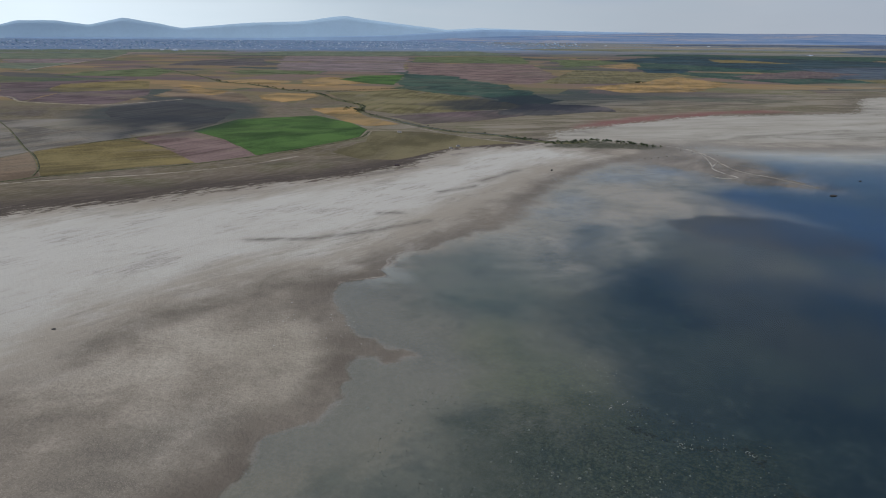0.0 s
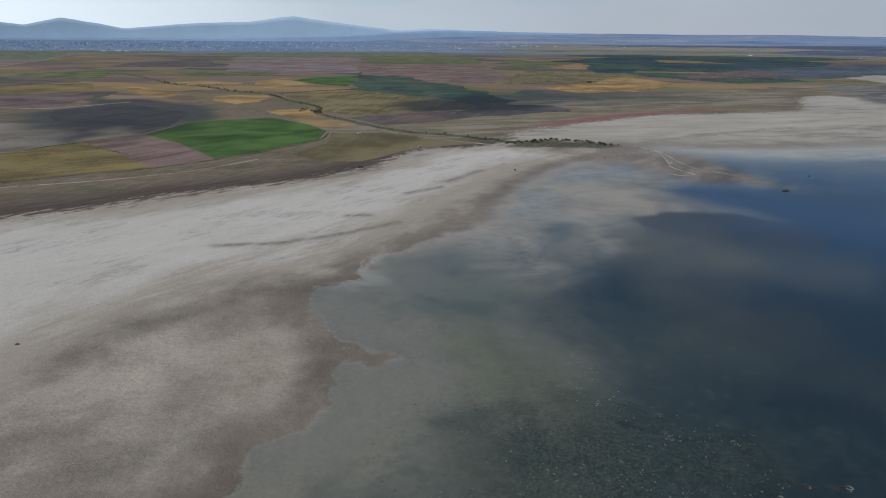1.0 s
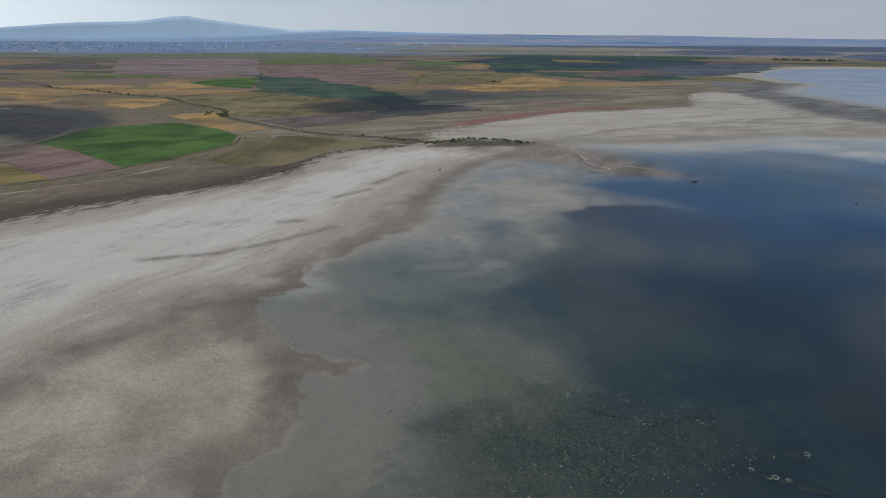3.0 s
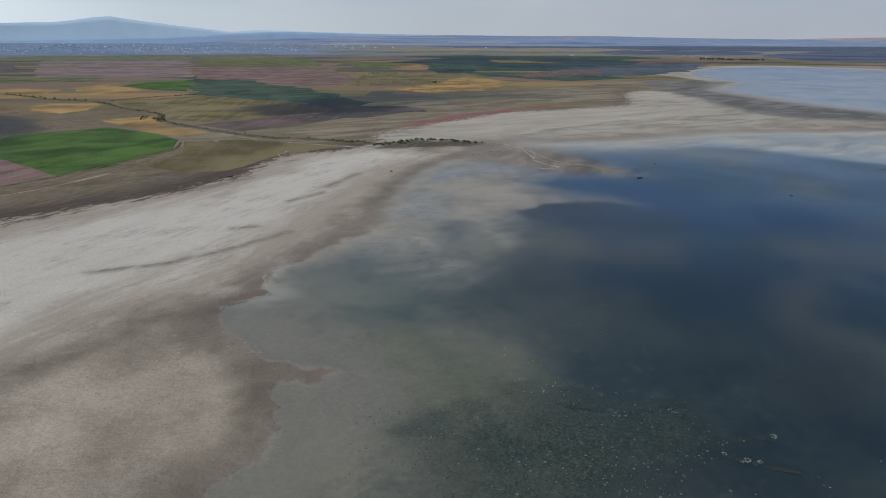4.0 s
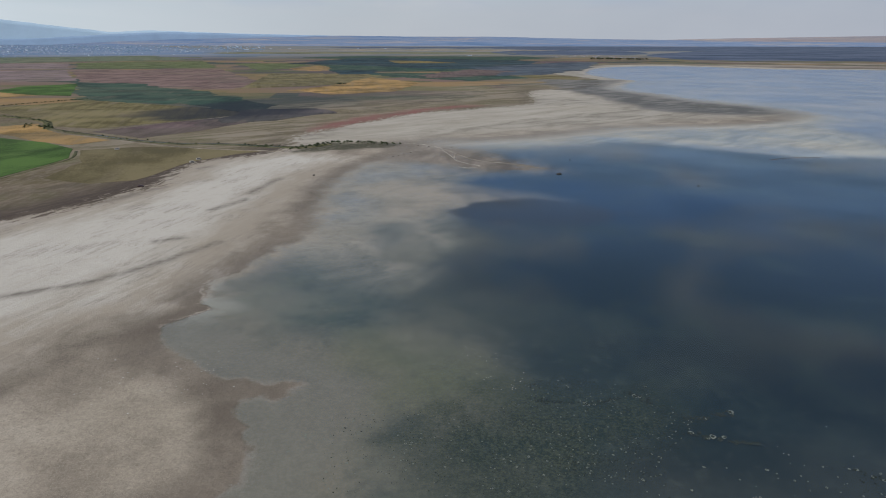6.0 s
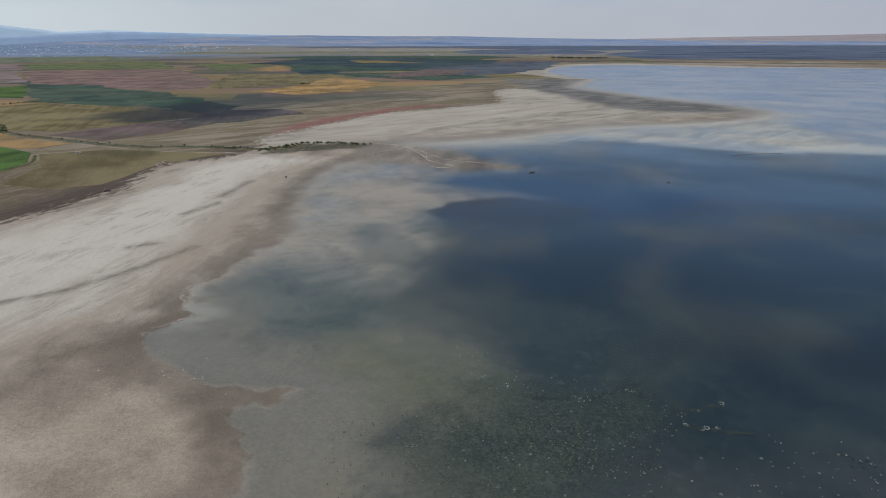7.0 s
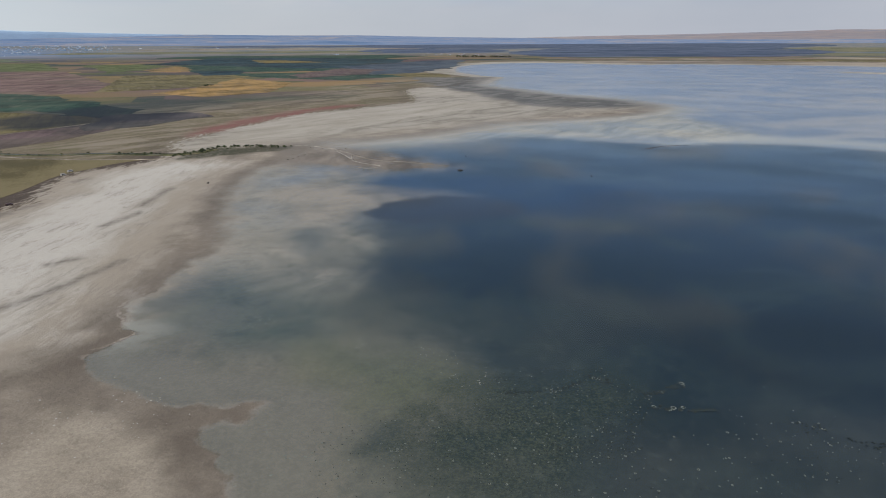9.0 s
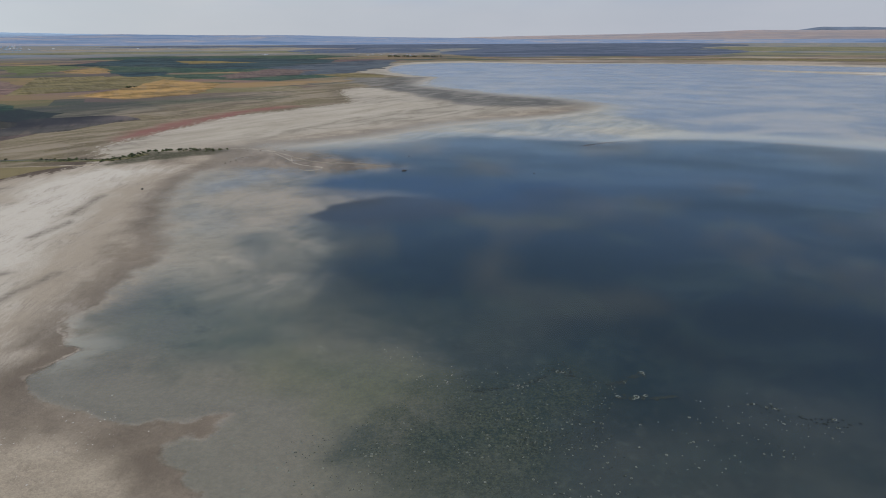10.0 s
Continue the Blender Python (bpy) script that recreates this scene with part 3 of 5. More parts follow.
    # lake bed
    cloudy = k.math("ADD", lake, k.math("MULTIPLY", k.math("SUBTRACT", k.noise(p, 0.02, 5, 0.6, 0.5), 0.5), 70))
    bed = k.ramp(k.step(cloudy, 0, 128), [(0.0, (0.25, 0.22, 0.182)), (0.16, (0.21, 0.195, 0.165)), (0.42, (0.13, 0.132, 0.115)), (0.72, (0.05, 0.066, 0.068)), (1.0, (0.018, 0.031, 0.039))])
    bed = k.mix(k.step(k.noise(p, 0.016, 8, 0.68, 0.4), 0.47, 0.64, 0, 0.4), bed, (0.058, 0.08, 0.073))
    n_wisp = k.noise(p, 0.013, 8, 0.6, 0.9)
    n_drift = k.noise(k.scaled(k.turned(p, -25), (0.75, 1.0, 1.0)), 0.022, 9, 0.64, 0.8)

    def wispy(name, amount, lo=0.0, hi=1.3):
        ragged_ = k.math("ADD", k.attr(name), k.math("MULTIPLY", k.math("SUBTRACT", n_wisp, 0.5), 1.3))
        ragged_ = k.math("ADD", ragged_, k.math("MULTIPLY", k.math("SUBTRACT", n_drift, 0.5), 1.1))
        return k.step(k.math("MULTIPLY", ragged_, k.step(k.attr(name), 0.0, 0.5)), lo, hi, 0, amount)

    # teal reflection of the sky, painted into the bed's colour
    bed = k.mix(wispy("teal", 0.48), bed, k.mix(k.step(n_drift, 0.4, 0.6), (0.026, 0.075, 0.095), (0.075, 0.115, 0.108)))
    bay_margin = k.math("MULTIPLY", k.step(lake, 40, 105, 1, 0), k.step(parts.outputs[1], 290, 350))
    bed = k.mix(k.math("MULTIPLY", bay_margin, k.step(n_drift, 0.36, 0.6, 0.5, 0.95)), bed, (0.325, 0.298, 0.255))
    bed = k.mix(wispy("pale_bay", 0.95), bed, k.mix(k.step(n_drift, 0.36, 0.6), (0.215, 0.203, 0.18), (0.34, 0.308, 0.265)))
    bed = k.mix(wispy("notch", 0.8), bed, (0.06, 0.085, 0.098))
    bed = k.mix(wispy("olive", 0.6), bed, k.mix(k.step(n_drift, 0.38, 0.62), (0.085, 0.11, 0.062), (0.165, 0.168, 0.105)))
    weedy = k.math("MULTIPLY", wispy("algae", 0.9, -0.05, 1.25), k.step(n_mid, 0.3, 0.55, 0.6, 1.0))
    bed = k.mix(weedy, bed, k.mix(k.step(n_fine, 0.42, 0.62), (0.022, 0.038, 0.033), k.mix(n_drift, (0.045, 0.06, 0.048), (0.125, 0.127, 0.088))))
    bed = k.mix(k.math("MULTIPLY", k.attr("near_grey"), k.step(n_mid, 0.3, 0.65, 0.3, 0.9)), bed, (0.06, 0.07, 0.072))
    bed = k.mix(wispy("slate", 0.45), bed, (0.016, 0.024, 0.031))
    mottle = k.noise(p, 0.05, 7, 0.66, 0.2)
    near_shore = k.math("MULTIPLY", k.step(lake, 8, 30), k.step(lake, 110, 190, 1, 0))
    bed = k.mix(k.math("MULTIPLY", near_shore, k.step(mottle, 0.5, 0.66, 0, 0.36)), bed, (0.045, 0.065, 0.07))
    bed = k.mix(k.math("MULTIPLY", k.step(lake, 45, 75, 1, 0), k.step(mottle, 0.48, 0.36, 0, 0.4)), bed, (0.18, 0.17, 0.145))
    bed = k.mix(k.math("MULTIPLY", k.attr("deep"), 0.3), bed, (0.014, 0.029, 0.038))
    bed = k.mix(k.math("MULTIPLY", k.attr("shallow"), 0.85), bed, k.mix(n_small, (0.19, 0.176, 0.155), (0.27, 0.245, 0.21)))
    # reflected blue sky on ruffled water, painted as a blue bed
    bed = k.mix(k.math("MULTIPLY", wispy("sky_blue_bed", 1.0), k.step(n_drift, 0.4, 0.62, 0.92, 0.35)), bed, (0.004, 0.026, 0.07))
    bed = k.mix(k.math("MULTIPLY", k.attr("tan_bar"), k.step(n_drift, 0.36, 0.6, 0.5, 0.95)), bed, (0.33, 0.292, 0.245))
    bed = k.mix(wispy("blotch", 0.95, -0.1, 0.9), bed, (0.028, 0.03, 0.03))
    # far lake: salt bars, plus cloud reflections painted as blue and beige patches
    bed = k.mix(k.math("MULTIPLY", k.attr("far_lake"), k.step(lake, 0, 30, 0.95, 0.75)), bed, k.mix(k.step(k.noise(p, 0.0075, 8, 0.66, 0.5), 0.38, 0.62), (0.26, 0.295, 0.365), (0.54, 0.495, 0.465)))
    bed = k.mix(wispy("north_film", 0.95, 0.0, 0.7), bed, k.mix(k.step(n_low, 0.38, 0.6), (0.26, 0.262, 0.245), (0.43, 0.41, 0.36)))
    bed = k.mix(k.math("MULTIPLY", k.attr("shelf"), 0.9), bed, (0.48, 0.465, 0.42))
    bed = k.mix(k.math("MULTIPLY", k.step(n_speck, 0.35, 0.7, 0.3, 0.0), k.step(lake, 60, 160, 1.0, 0.2)), bed, k.mix(0.6, bed, (0.0, 0.01, 0.015)))
    bed = k.mix(k.math("MULTIPLY", k.step(n_small, 0.5, 0.72, 0.0, 0.3), k.step(lake, 60, 160, 1.0, 0.3)), bed, k.mix(0.7, bed, (0.16, 0.17, 0.15)))
    bed = k.mix(k.math("MULTIPLY", k.step(n_fine, 0.55, 0.8, 0, 0.3), k.step(lake, 30, 120, 1.0, 0.0)), bed, k.mix(0.5, bed, (0.2, 0.2, 0.18)))
    silt = k.mix(k.step(n_along, 0.35, 0.65), (0.115, 0.095, 0.078), (0.215, 0.185, 0.152))
    bed = k.mix(k.step(k.math("ADD", delta, k.math("MULTIPLY", k.math("SUBTRACT", n_along, 0.5), 60)), -34, 22, 0, 0.85), bed, silt)
    edge = k.math("ADD", flooded, k.math("ADD", k.math("MULTIPLY", k.math("SUBTRACT", n_wr, 0.5), 90), k.math("MULTIPLY", k.math("SUBTRACT", n_thin, 0.5), 80)))
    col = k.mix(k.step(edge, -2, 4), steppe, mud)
    s = k.math("ADD", salt, k.math("MULTIPLY", k.math("SUBTRACT", k.mix(north, n_mid, n_low), 0.5), k.step(north, 0, 1, 46, 75)))
    s = k.math("ADD", s, k.math("MULTIPLY", k.math("SUBTRACT", n_thin, 0.5), 22))
    col = k.mix(k.math("MULTIPLY", k.step(s, k.step(north, 0, 1, -16, -30), k.step(north, 0, 1, 16, 28)), k.step(edge, -1, 3)), col, crust)
    col = k.mix(k.math("MULTIPLY", k.attr("reeds"), k.step(n_small, 0.3, 0.6, 0.55, 0.95)), col, k.mix(n_fine, (0.018, 0.022, 0.012), (0.06, 0.06, 0.034)))
    spit = k.math("ADD", k.attr("spit_mud"), k.math("MULTIPLY", k.math("SUBTRACT", n_low, 0.5), 3.6))
    col = k.mix(k.math("MULTIPLY", k.step(spit, 0.25, 0.95, 0, 0.85), k.step(k.attr("spit_mud"), 0.0, 0.3)), col, k.mix(k.step(n_low, 0.36, 0.62), (0.05, 0.056, 0.062), (0.15, 0.148, 0.142)))
    # salt washed into the shallows beside the headland
    wash = k.math("MULTIPLY", k.math("MULTIPLY", k.step(lake, -1, 2), k.step(lake, 5, 16, 1, 0)), k.attr("rim_zone"))
    bed = k.mix(k.math("MULTIPLY", wash, k.step(mottle, 0.42, 0.58, 0.0, 0.6)), bed, (0.36, 0.35, 0.325))
    n_bite = k.noise(p, 0.3, 7, 0.7)
    # a rim of dried salt at the water's edge, broken
    rim = k.math("MULTIPLY", k.step(lake, -1.3, -0.4), k.step(lake, 0.1, 0.8, 1, 0))
    fringe = k.math("ADD", k.math("ADD", lake, k.math("MULTIPLY", k.math("SUBTRACT", n_bite, 0.5), 5.0)), k.math("MULTIPLY", k.math("SUBTRACT", k.noise(p, 0.07, 6, 0.65), 0.5), k.step(parts.outputs[1], 260, 380, 4, 18)))
    bed = k.mix(k.math("MULTIPLY", k.attr("north_pale"), k.step(n_low, 0.34, 0.6, 0.55, 1.0)), bed, (0.34, 0.325, 0.295))
    col = k.mix(k.step(fringe, k.math("ADD", k.step(parts.outputs[1], 280, 400, -0.4, -3.0), k.step(parts.outputs[1], 580, 660, 0, -40)), k.math("ADD", k.step(parts.outputs[1], 280, 400, 1.6, 15.0), k.step(parts.outputs[1], 580, 660, 0, 60))), col, bed)
    col = k.mix(k.math("MULTIPLY", rim, k.math("MULTIPLY", k.attr("rim_zone"), k.step(k.noise(p, 0.16, 5, 0.7), 0.44, 0.6, 0.0, 0.5))), col, (0.44, 0.40, 0.345))
    clods = k.voronoi(p, 0.9)["Distance"]
    cloddy = k.math("MULTIPLY", k.step(salt, -4, 14, 1.0, 0.12), k.step(flooded, 0, 12))
    relief = k.math("ADD", k.math("ADD", n_fine, k.math("MULTIPLY", n_small, 1.3)), k.math("MULTIPLY", k.math("MULTIPLY", clods, cloddy), -0.4))
    k.bump(k.math("MULTIPLY", relief, k.step(lake, -2, 12, 1.0, 0.05)), 0.55, 0.4)
    return k.done(col, k.step(lake, -25, 0, 0.95, 0.7), 0.2)


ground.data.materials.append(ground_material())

# ---- water ----
wmask = (lake > -30)
wq = quads[wmask[quads].any(axis=1)]
wt = hub[wmask[hub].any(axis=1)]
used = np.unique(np.concatenate([wq.ravel(), wt.ravel()]))
remap = np.zeros(len(PX), int)
remap[used] = np.arange(len(used))
me = sheet("water", np.stack([PX[used], PY[used], np.zeros(len(used))], -1), remap[wq][:, ::-1], remap[wt][:, ::-1])
keep(me, "ruffled", far_lake[used])
# a mere film at the edge, over wet mud, thickens to open water
edge_ = lake + (9 * value_noise(PX, PY, 16, 61) + 4 * value_noise(PX, PY, 5, 62)) * np.clip((PY - 200) / 120, 0.12, 1)
film = np.clip(edge_ / (2.5 + 20 * np.clip((PY - 270) / 90, 0, 1) + 45 * np.clip((PY - 540) / 90, 0, 1) * np.clip((1250 - PX) / 200, 0, 1)), 0, 1)
film *= 1 - 0.85 * np.clip((delta + 20 + 14 * value_noise(PX, PY, 22, 63)) / 40, 0, 1)
film *= 1 - 0.7 * np.maximum(TONES["pale_bay"], np.clip(1.4 - lake / 60, 0, 1) * np.clip((PY - 290) / 60, 0, 1) * (PY < 640)) * np.clip(0.7 + 0.9 * value_noise(PX, PY, 38, 64), 0, 1)
film *= 1 - 0.55 * TONES["tan_bar"]
film *= 1 - 0.72 * TONES["north_film"] * np.clip(0.75 + value_noise(PX, PY, 60, 65), 0, 1)
keep(me, "film", (film * film * (3 - 2 * film))[used])
water = tagged(new("water", me), "shallow still salt lake with a smooth slate-blue surface", "water", kind="structure")
water.visible_shadow = False


def water_material():
    k = Mat("water")
    k.n.remove(k.bsdf)
    gloss = k.n.new("ShaderNodeBsdfGlossy")
    k.l.new(k.step(k.attr("ruffled"), 0.3, 1.0, 0.045, 0.24), gloss.inputs["Roughness"])
    clear = k.n.new("ShaderNodeBsdfTransparent")
    k.l.new(k.mix(k.attr("film"), (0.96, 0.97, 0.97), (0.80, 0.86, 0.87)), clear.inputs["Color"])
    fres = k.n.new("ShaderNodeFresnel")
    fres.inputs["IOR"].default_value = 1.33
    mixs = k.n.new("ShaderNodeMixShader")
    streaks = k.noise(k.scaled(k.turned(k.position(), -32), (1.0, 0.22, 1.0)), 0.012, 9, 0.68, 0.5)
    breeze = k.noise(k.position(), 0.0085, 8, 0.66, 0.4)
    k.l.new(k.math("MULTIPLY", k.math("MULTIPLY", fres.outputs[0], k.attr("film")), k.math("MULTIPLY", k.step(breeze, 0.36, 0.62, 0.76, 1.0), k.step(streaks, 0.34, 0.66, 0.84, 1.08))), mixs.inputs[0])
    k.l.new(clear.outputs[0], mixs.inputs[1])
    k.l.new(gloss.outputs[0], mixs.inputs[2])
    k.l.new(mixs.outputs[0], k.out.inputs[0])
    return k.m


water.data.materials.append(water_material())

# ---- hills on the horizon ----


def ridge(name, az0, az1, peaks, base, depth, mat, label, rough=0.06, seed=0):
    """A range of hills along the horizon: peaks are (azimuth, elevation) in degrees."""
    az = np.arange(az0, az1 + 0.01, 0.12)
    pa, pe = zip(*peaks)
    el = np.interp(az, pa, pe)
    ker = np.hanning(9)
    el = np.convolve(np.pad(el, 4, mode="edge"), ker / ker.sum(), "valid")
    top = 100 + base * np.tan(np.radians(el))
    prof = np.linspace(0, 1, 9)
    x, y, z = [], [], []
    foot = 66.0
    for j, s in enumerate(prof):
        r = base - depth * (1 - s) if s < 1 else base
        crease = value_noise(az * 14, np.full_like(az, j * 5.0), 9, seed) * rough * (top - foot) * math.sin(math.pi * min(s, 1.0)) * 2
        h = foot + (top - foot) * s ** 1.15 + crease
        if j == len(prof) - 1:
            h = top + value_noise(az * 14, az * 0, 11, seed + 5, 4) * rough * (top - foot) * 0.8
        x.append(CX + r * np.sin(np.radians(az)))
        y.append(CY + r * np.cos(np.radians(az)))
        z.append(h)
    for back, level in ((6, z[-1] + 0.6), (12, z[-1] + 0.3), (50, np.full_like(az, 20.0))):
        x.append(CX + (base + back) * np.sin(np.radians(az)))
        y.append(CY + (base + back) * np.cos(np.radians(az)))
        z.append(level)
    n, m = len(x), len(az)
    v = np.stack([np.concatenate(x), np.concatenate(y), np.concatenate(z)], -1)
    i = np.arange(n * m).reshape(n, m)
    q = np.stack([i[:-1, :-1], i[:-1, 1:], i[1:, 1:], i[1:, :-1]], -1).reshape(-1, 4)
    ob = tagged(new(name, sheet(name, v, q)), label, "hills", kind="structure")
    ob.data.materials.append(mat)
    return ob


# the blue of these hills is distance haze, painted into the base colour
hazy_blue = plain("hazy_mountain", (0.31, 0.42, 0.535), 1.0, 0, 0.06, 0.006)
navy = plain("hazy_wooded_hill", (0.105, 0.14, 0.205), 1.0, 0, 0.2, 0.01)


def strips(name, stops, scale=(0.0022, 0.0022, 0.075)):
    """Long belts of woodland, stubble and pasture that follow the slope's contours, with distance haze painted in."""
    k = Mat(name)
    p = k.position()
    f = k.noise(k.scaled(p, scale), 1.0, 6, 0.62, 0.15)
    g = k.noise(k.scaled(p, tuple(3.1 * c for c in scale)), 1.0, 5, 0.7)
    return k.done(k.ramp(k.math("ADD", k.math("MULTIPLY", f, 0.7), k.math("MULTIPLY", g, 0.3)), stops), 1.0, 0.1)


slopes = strips("hazy_wooded_slopes", [(0.36, (0.07, 0.12, 0.22)), (0.45, (0.11, 0.165, 0.27)), (0.49, (0.165, 0.205, 0.29)), (0.53, (0.10, 0.15, 0.25)), (0.58, (0.24, 0.235, 0.26)), (0.64, (0.13, 0.175, 0.24))], (0.0016, 0.0016, 0.11))
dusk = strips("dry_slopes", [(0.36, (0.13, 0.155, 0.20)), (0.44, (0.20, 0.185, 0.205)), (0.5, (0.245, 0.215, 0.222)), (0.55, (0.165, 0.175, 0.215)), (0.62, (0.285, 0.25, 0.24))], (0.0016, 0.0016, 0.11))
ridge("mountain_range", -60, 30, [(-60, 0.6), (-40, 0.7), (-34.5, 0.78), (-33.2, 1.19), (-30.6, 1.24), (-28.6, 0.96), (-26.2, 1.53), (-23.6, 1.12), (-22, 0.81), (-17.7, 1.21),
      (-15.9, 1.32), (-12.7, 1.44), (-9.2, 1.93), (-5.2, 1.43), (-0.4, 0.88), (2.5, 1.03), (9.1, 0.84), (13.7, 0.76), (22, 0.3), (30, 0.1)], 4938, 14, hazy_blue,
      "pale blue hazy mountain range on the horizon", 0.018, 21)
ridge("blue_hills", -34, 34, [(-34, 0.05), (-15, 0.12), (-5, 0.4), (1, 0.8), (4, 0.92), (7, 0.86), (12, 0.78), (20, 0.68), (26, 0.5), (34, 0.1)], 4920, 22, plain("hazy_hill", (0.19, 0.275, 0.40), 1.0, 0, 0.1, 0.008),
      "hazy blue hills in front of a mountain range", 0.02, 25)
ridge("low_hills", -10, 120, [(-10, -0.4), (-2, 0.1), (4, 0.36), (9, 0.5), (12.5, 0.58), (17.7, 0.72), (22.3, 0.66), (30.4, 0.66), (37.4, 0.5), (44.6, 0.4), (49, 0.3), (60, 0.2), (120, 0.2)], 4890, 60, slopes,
      "low wooded hills on the horizon, painted haze blue", 0.01, 22)
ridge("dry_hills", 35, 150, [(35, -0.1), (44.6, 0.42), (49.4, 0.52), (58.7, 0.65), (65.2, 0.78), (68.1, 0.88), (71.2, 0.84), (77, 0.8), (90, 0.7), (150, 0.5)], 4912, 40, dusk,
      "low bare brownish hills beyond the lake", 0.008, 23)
ridge("blue_ridge", 66, 130, [(66, 0.2), (70.5, 0.75), (72.6, 1.06), (74.8, 1.03), (77.2, 0.92), (90, 0.8), (130, 0.3)], 4940, 20, navy, "distant ridge in painted haze blue behind bare hills", 0.04, 24)

# ---- fields ----
FIELD_COUNT = [0]
# soft cloud shadows, painted into soil and crop colours across the field boundaries
CLOUD_SHADOWS = [rounded(q) for q in (
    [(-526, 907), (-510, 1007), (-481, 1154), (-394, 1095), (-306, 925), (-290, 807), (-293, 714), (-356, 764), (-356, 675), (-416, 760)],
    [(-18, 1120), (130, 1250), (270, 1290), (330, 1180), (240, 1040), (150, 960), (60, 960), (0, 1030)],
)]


def cloud_shadow(x, y):
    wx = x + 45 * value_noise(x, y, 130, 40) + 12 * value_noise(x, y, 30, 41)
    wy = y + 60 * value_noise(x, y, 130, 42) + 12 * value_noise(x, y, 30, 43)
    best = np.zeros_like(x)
    for q in CLOUD_SHADOWS:
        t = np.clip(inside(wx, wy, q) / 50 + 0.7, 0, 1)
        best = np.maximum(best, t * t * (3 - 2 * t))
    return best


keep(ground.data, "cloud_shadow", cloud_shadow(PX, PY))


def field(name, corners, mat, label, height=0.25, wobble=2.0, cuts=3):
    """A field with uneven edges, as a low slab of crop or turned soil on the steppe."""
    FIELD_COUNT[0] += 1
    line = []
    n = len(corners)
    for i in range(n):
        (ax, ay), (bx, by) = corners[i], corners[(i + 1) % n]
        steps = max(2, min(14, int(math.hypot(bx - ax, by - ay) / 25)))
        for s in range(steps):
            line.append((ax + (bx - ax) * s / steps, ay + (by - ay) * s / steps))
    q = np.array(line)
    w = wobble * max(1.0, float(np.hypot(q[:, 0] - CX, q[:, 1] - CY).mean()) / 700)
    q[:, 0] += w * value_noise(q[:, 0], q[:, 1], 40, 31 + FIELD_COUNT[0])
    q[:, 1] += w * value_noise(q[:, 0], q[:, 1], 40, 71 + FIELD_COUNT[0])
    bm = bmesh.new()
    ring = [bm.verts.new((x, y, 0)) for x, y in q]
    f = bm.faces.new(ring)
    f.normal_update()
    if f.normal.z < 0:
        f.normal_flip()
    bmesh.ops.triangulate(bm, faces=[f])
    bmesh.ops.subdivide_edges(bm, edges=bm.edges[:], cuts=cuts + 2, use_grid_fill=True)
    rim = [e for e in bm.edges if e.is_boundary]
    ex = bmesh.ops.extrude_edge_only(bm, edges=rim)
    skirt = [v for v in ex["geom"] if isinstance(v, bmesh.types.BMVert)]
    for v in skirt:
        v.co.z = -1.2
    me = bpy.data.meshes.new(name)
    bm.to_mesh(me)
    bm.free()
    co = np.zeros(len(me.vertices) * 3)
    me.vertices.foreach_get("co", co)
    co = co.reshape(-1, 3)
    x, y, z = place(co[:, 0], co[:, 1])
    keep_plan(me, co[:, 0], co[:, 1])
    keep(me, "cloud_shadow", cloud_shadow(co[:, 0], co[:, 1]))
    lift = 1.5 + height + 0.001 * FIELD_COUNT[0] + np.clip((np.hypot(co[:, 0] - CX, co[:, 1] - CY) - FLAT) / 1500, 0, 1) * 0.35
    out = np.stack([x, y, z + lift + co[:, 2]], -1)
    me.vertices.foreach_set("co", out.astype(np.float32).ravel())
    me.update()
    me.materials.append(mat)
    return tagged(new(name, me), label, "field", "fields beyond the salt flat")


green_crop = crop("green_crop", (0.036, 0.075, 0.02), (0.062, 0.112, 0.03), 40, 0.2, worn=0.06)
dark_green = crop("dark_green_crop", (0.022, 0.05, 0.044), (0.042, 0.075, 0.054), 20, worn=0.3)
pale_green = crop("pale_green_crop", (0.07, 0.095, 0.04), (0.11, 0.125, 0.06), 20, worn=0.35)
mauve_soil = crop("mauve_soil", (0.125, 0.083, 0.076), (0.17, 0.12, 0.11), 30, 0.4)
olive_stubble = crop("olive_stubble", (0.12, 0.094, 0.038), (0.175, 0.138, 0.06), 62, 0.35)
gold_stubble = crop("gold_stubble", (0.20, 0.135, 0.055), (0.31, 0.20, 0.085), 15, 0.2)
grey_fallow = crop("grey_fallow", (0.125, 0.112, 0.095), (0.175, 0.16, 0.138), 20, 0.3)
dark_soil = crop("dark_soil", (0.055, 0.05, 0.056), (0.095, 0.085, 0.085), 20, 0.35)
purple_soil = crop("purple_soil", (0.082, 0.058, 0.064), (0.125, 0.092, 0.092), 25, 0.35)
brown_fallow = crop("brown_fallow", (0.145, 0.105, 0.072), (0.195, 0.145, 0.10), 50, 0.3)
dry_pasture = crop("dry_pasture", (0.112, 0.096, 0.05), (0.138, 0.117, 0.066), 10, 0.2, worn=0.2)
pasture = crop("pasture", (0.105, 0.092, 0.042), (0.155, 0.132, 0.068), 10, 0.35)
# far green, far mauve and the blue slope have distance haze painted in
far_green = crop("hazed_green_crop", (0.085, 0.115, 0.085), (0.125, 0.145, 0.10), 20)
far_mauve = crop("hazed_mauve_soil", (0.15, 0.115, 0.12), (0.19, 0.15, 0.15), 30, 0.4)
haze_blue_slope = crop("haze_blue_slope", (0.05, 0.075, 0.125), (0.085, 0.105, 0.15), 10, 0.3, 0.0012, 60.0, worn=0.12)
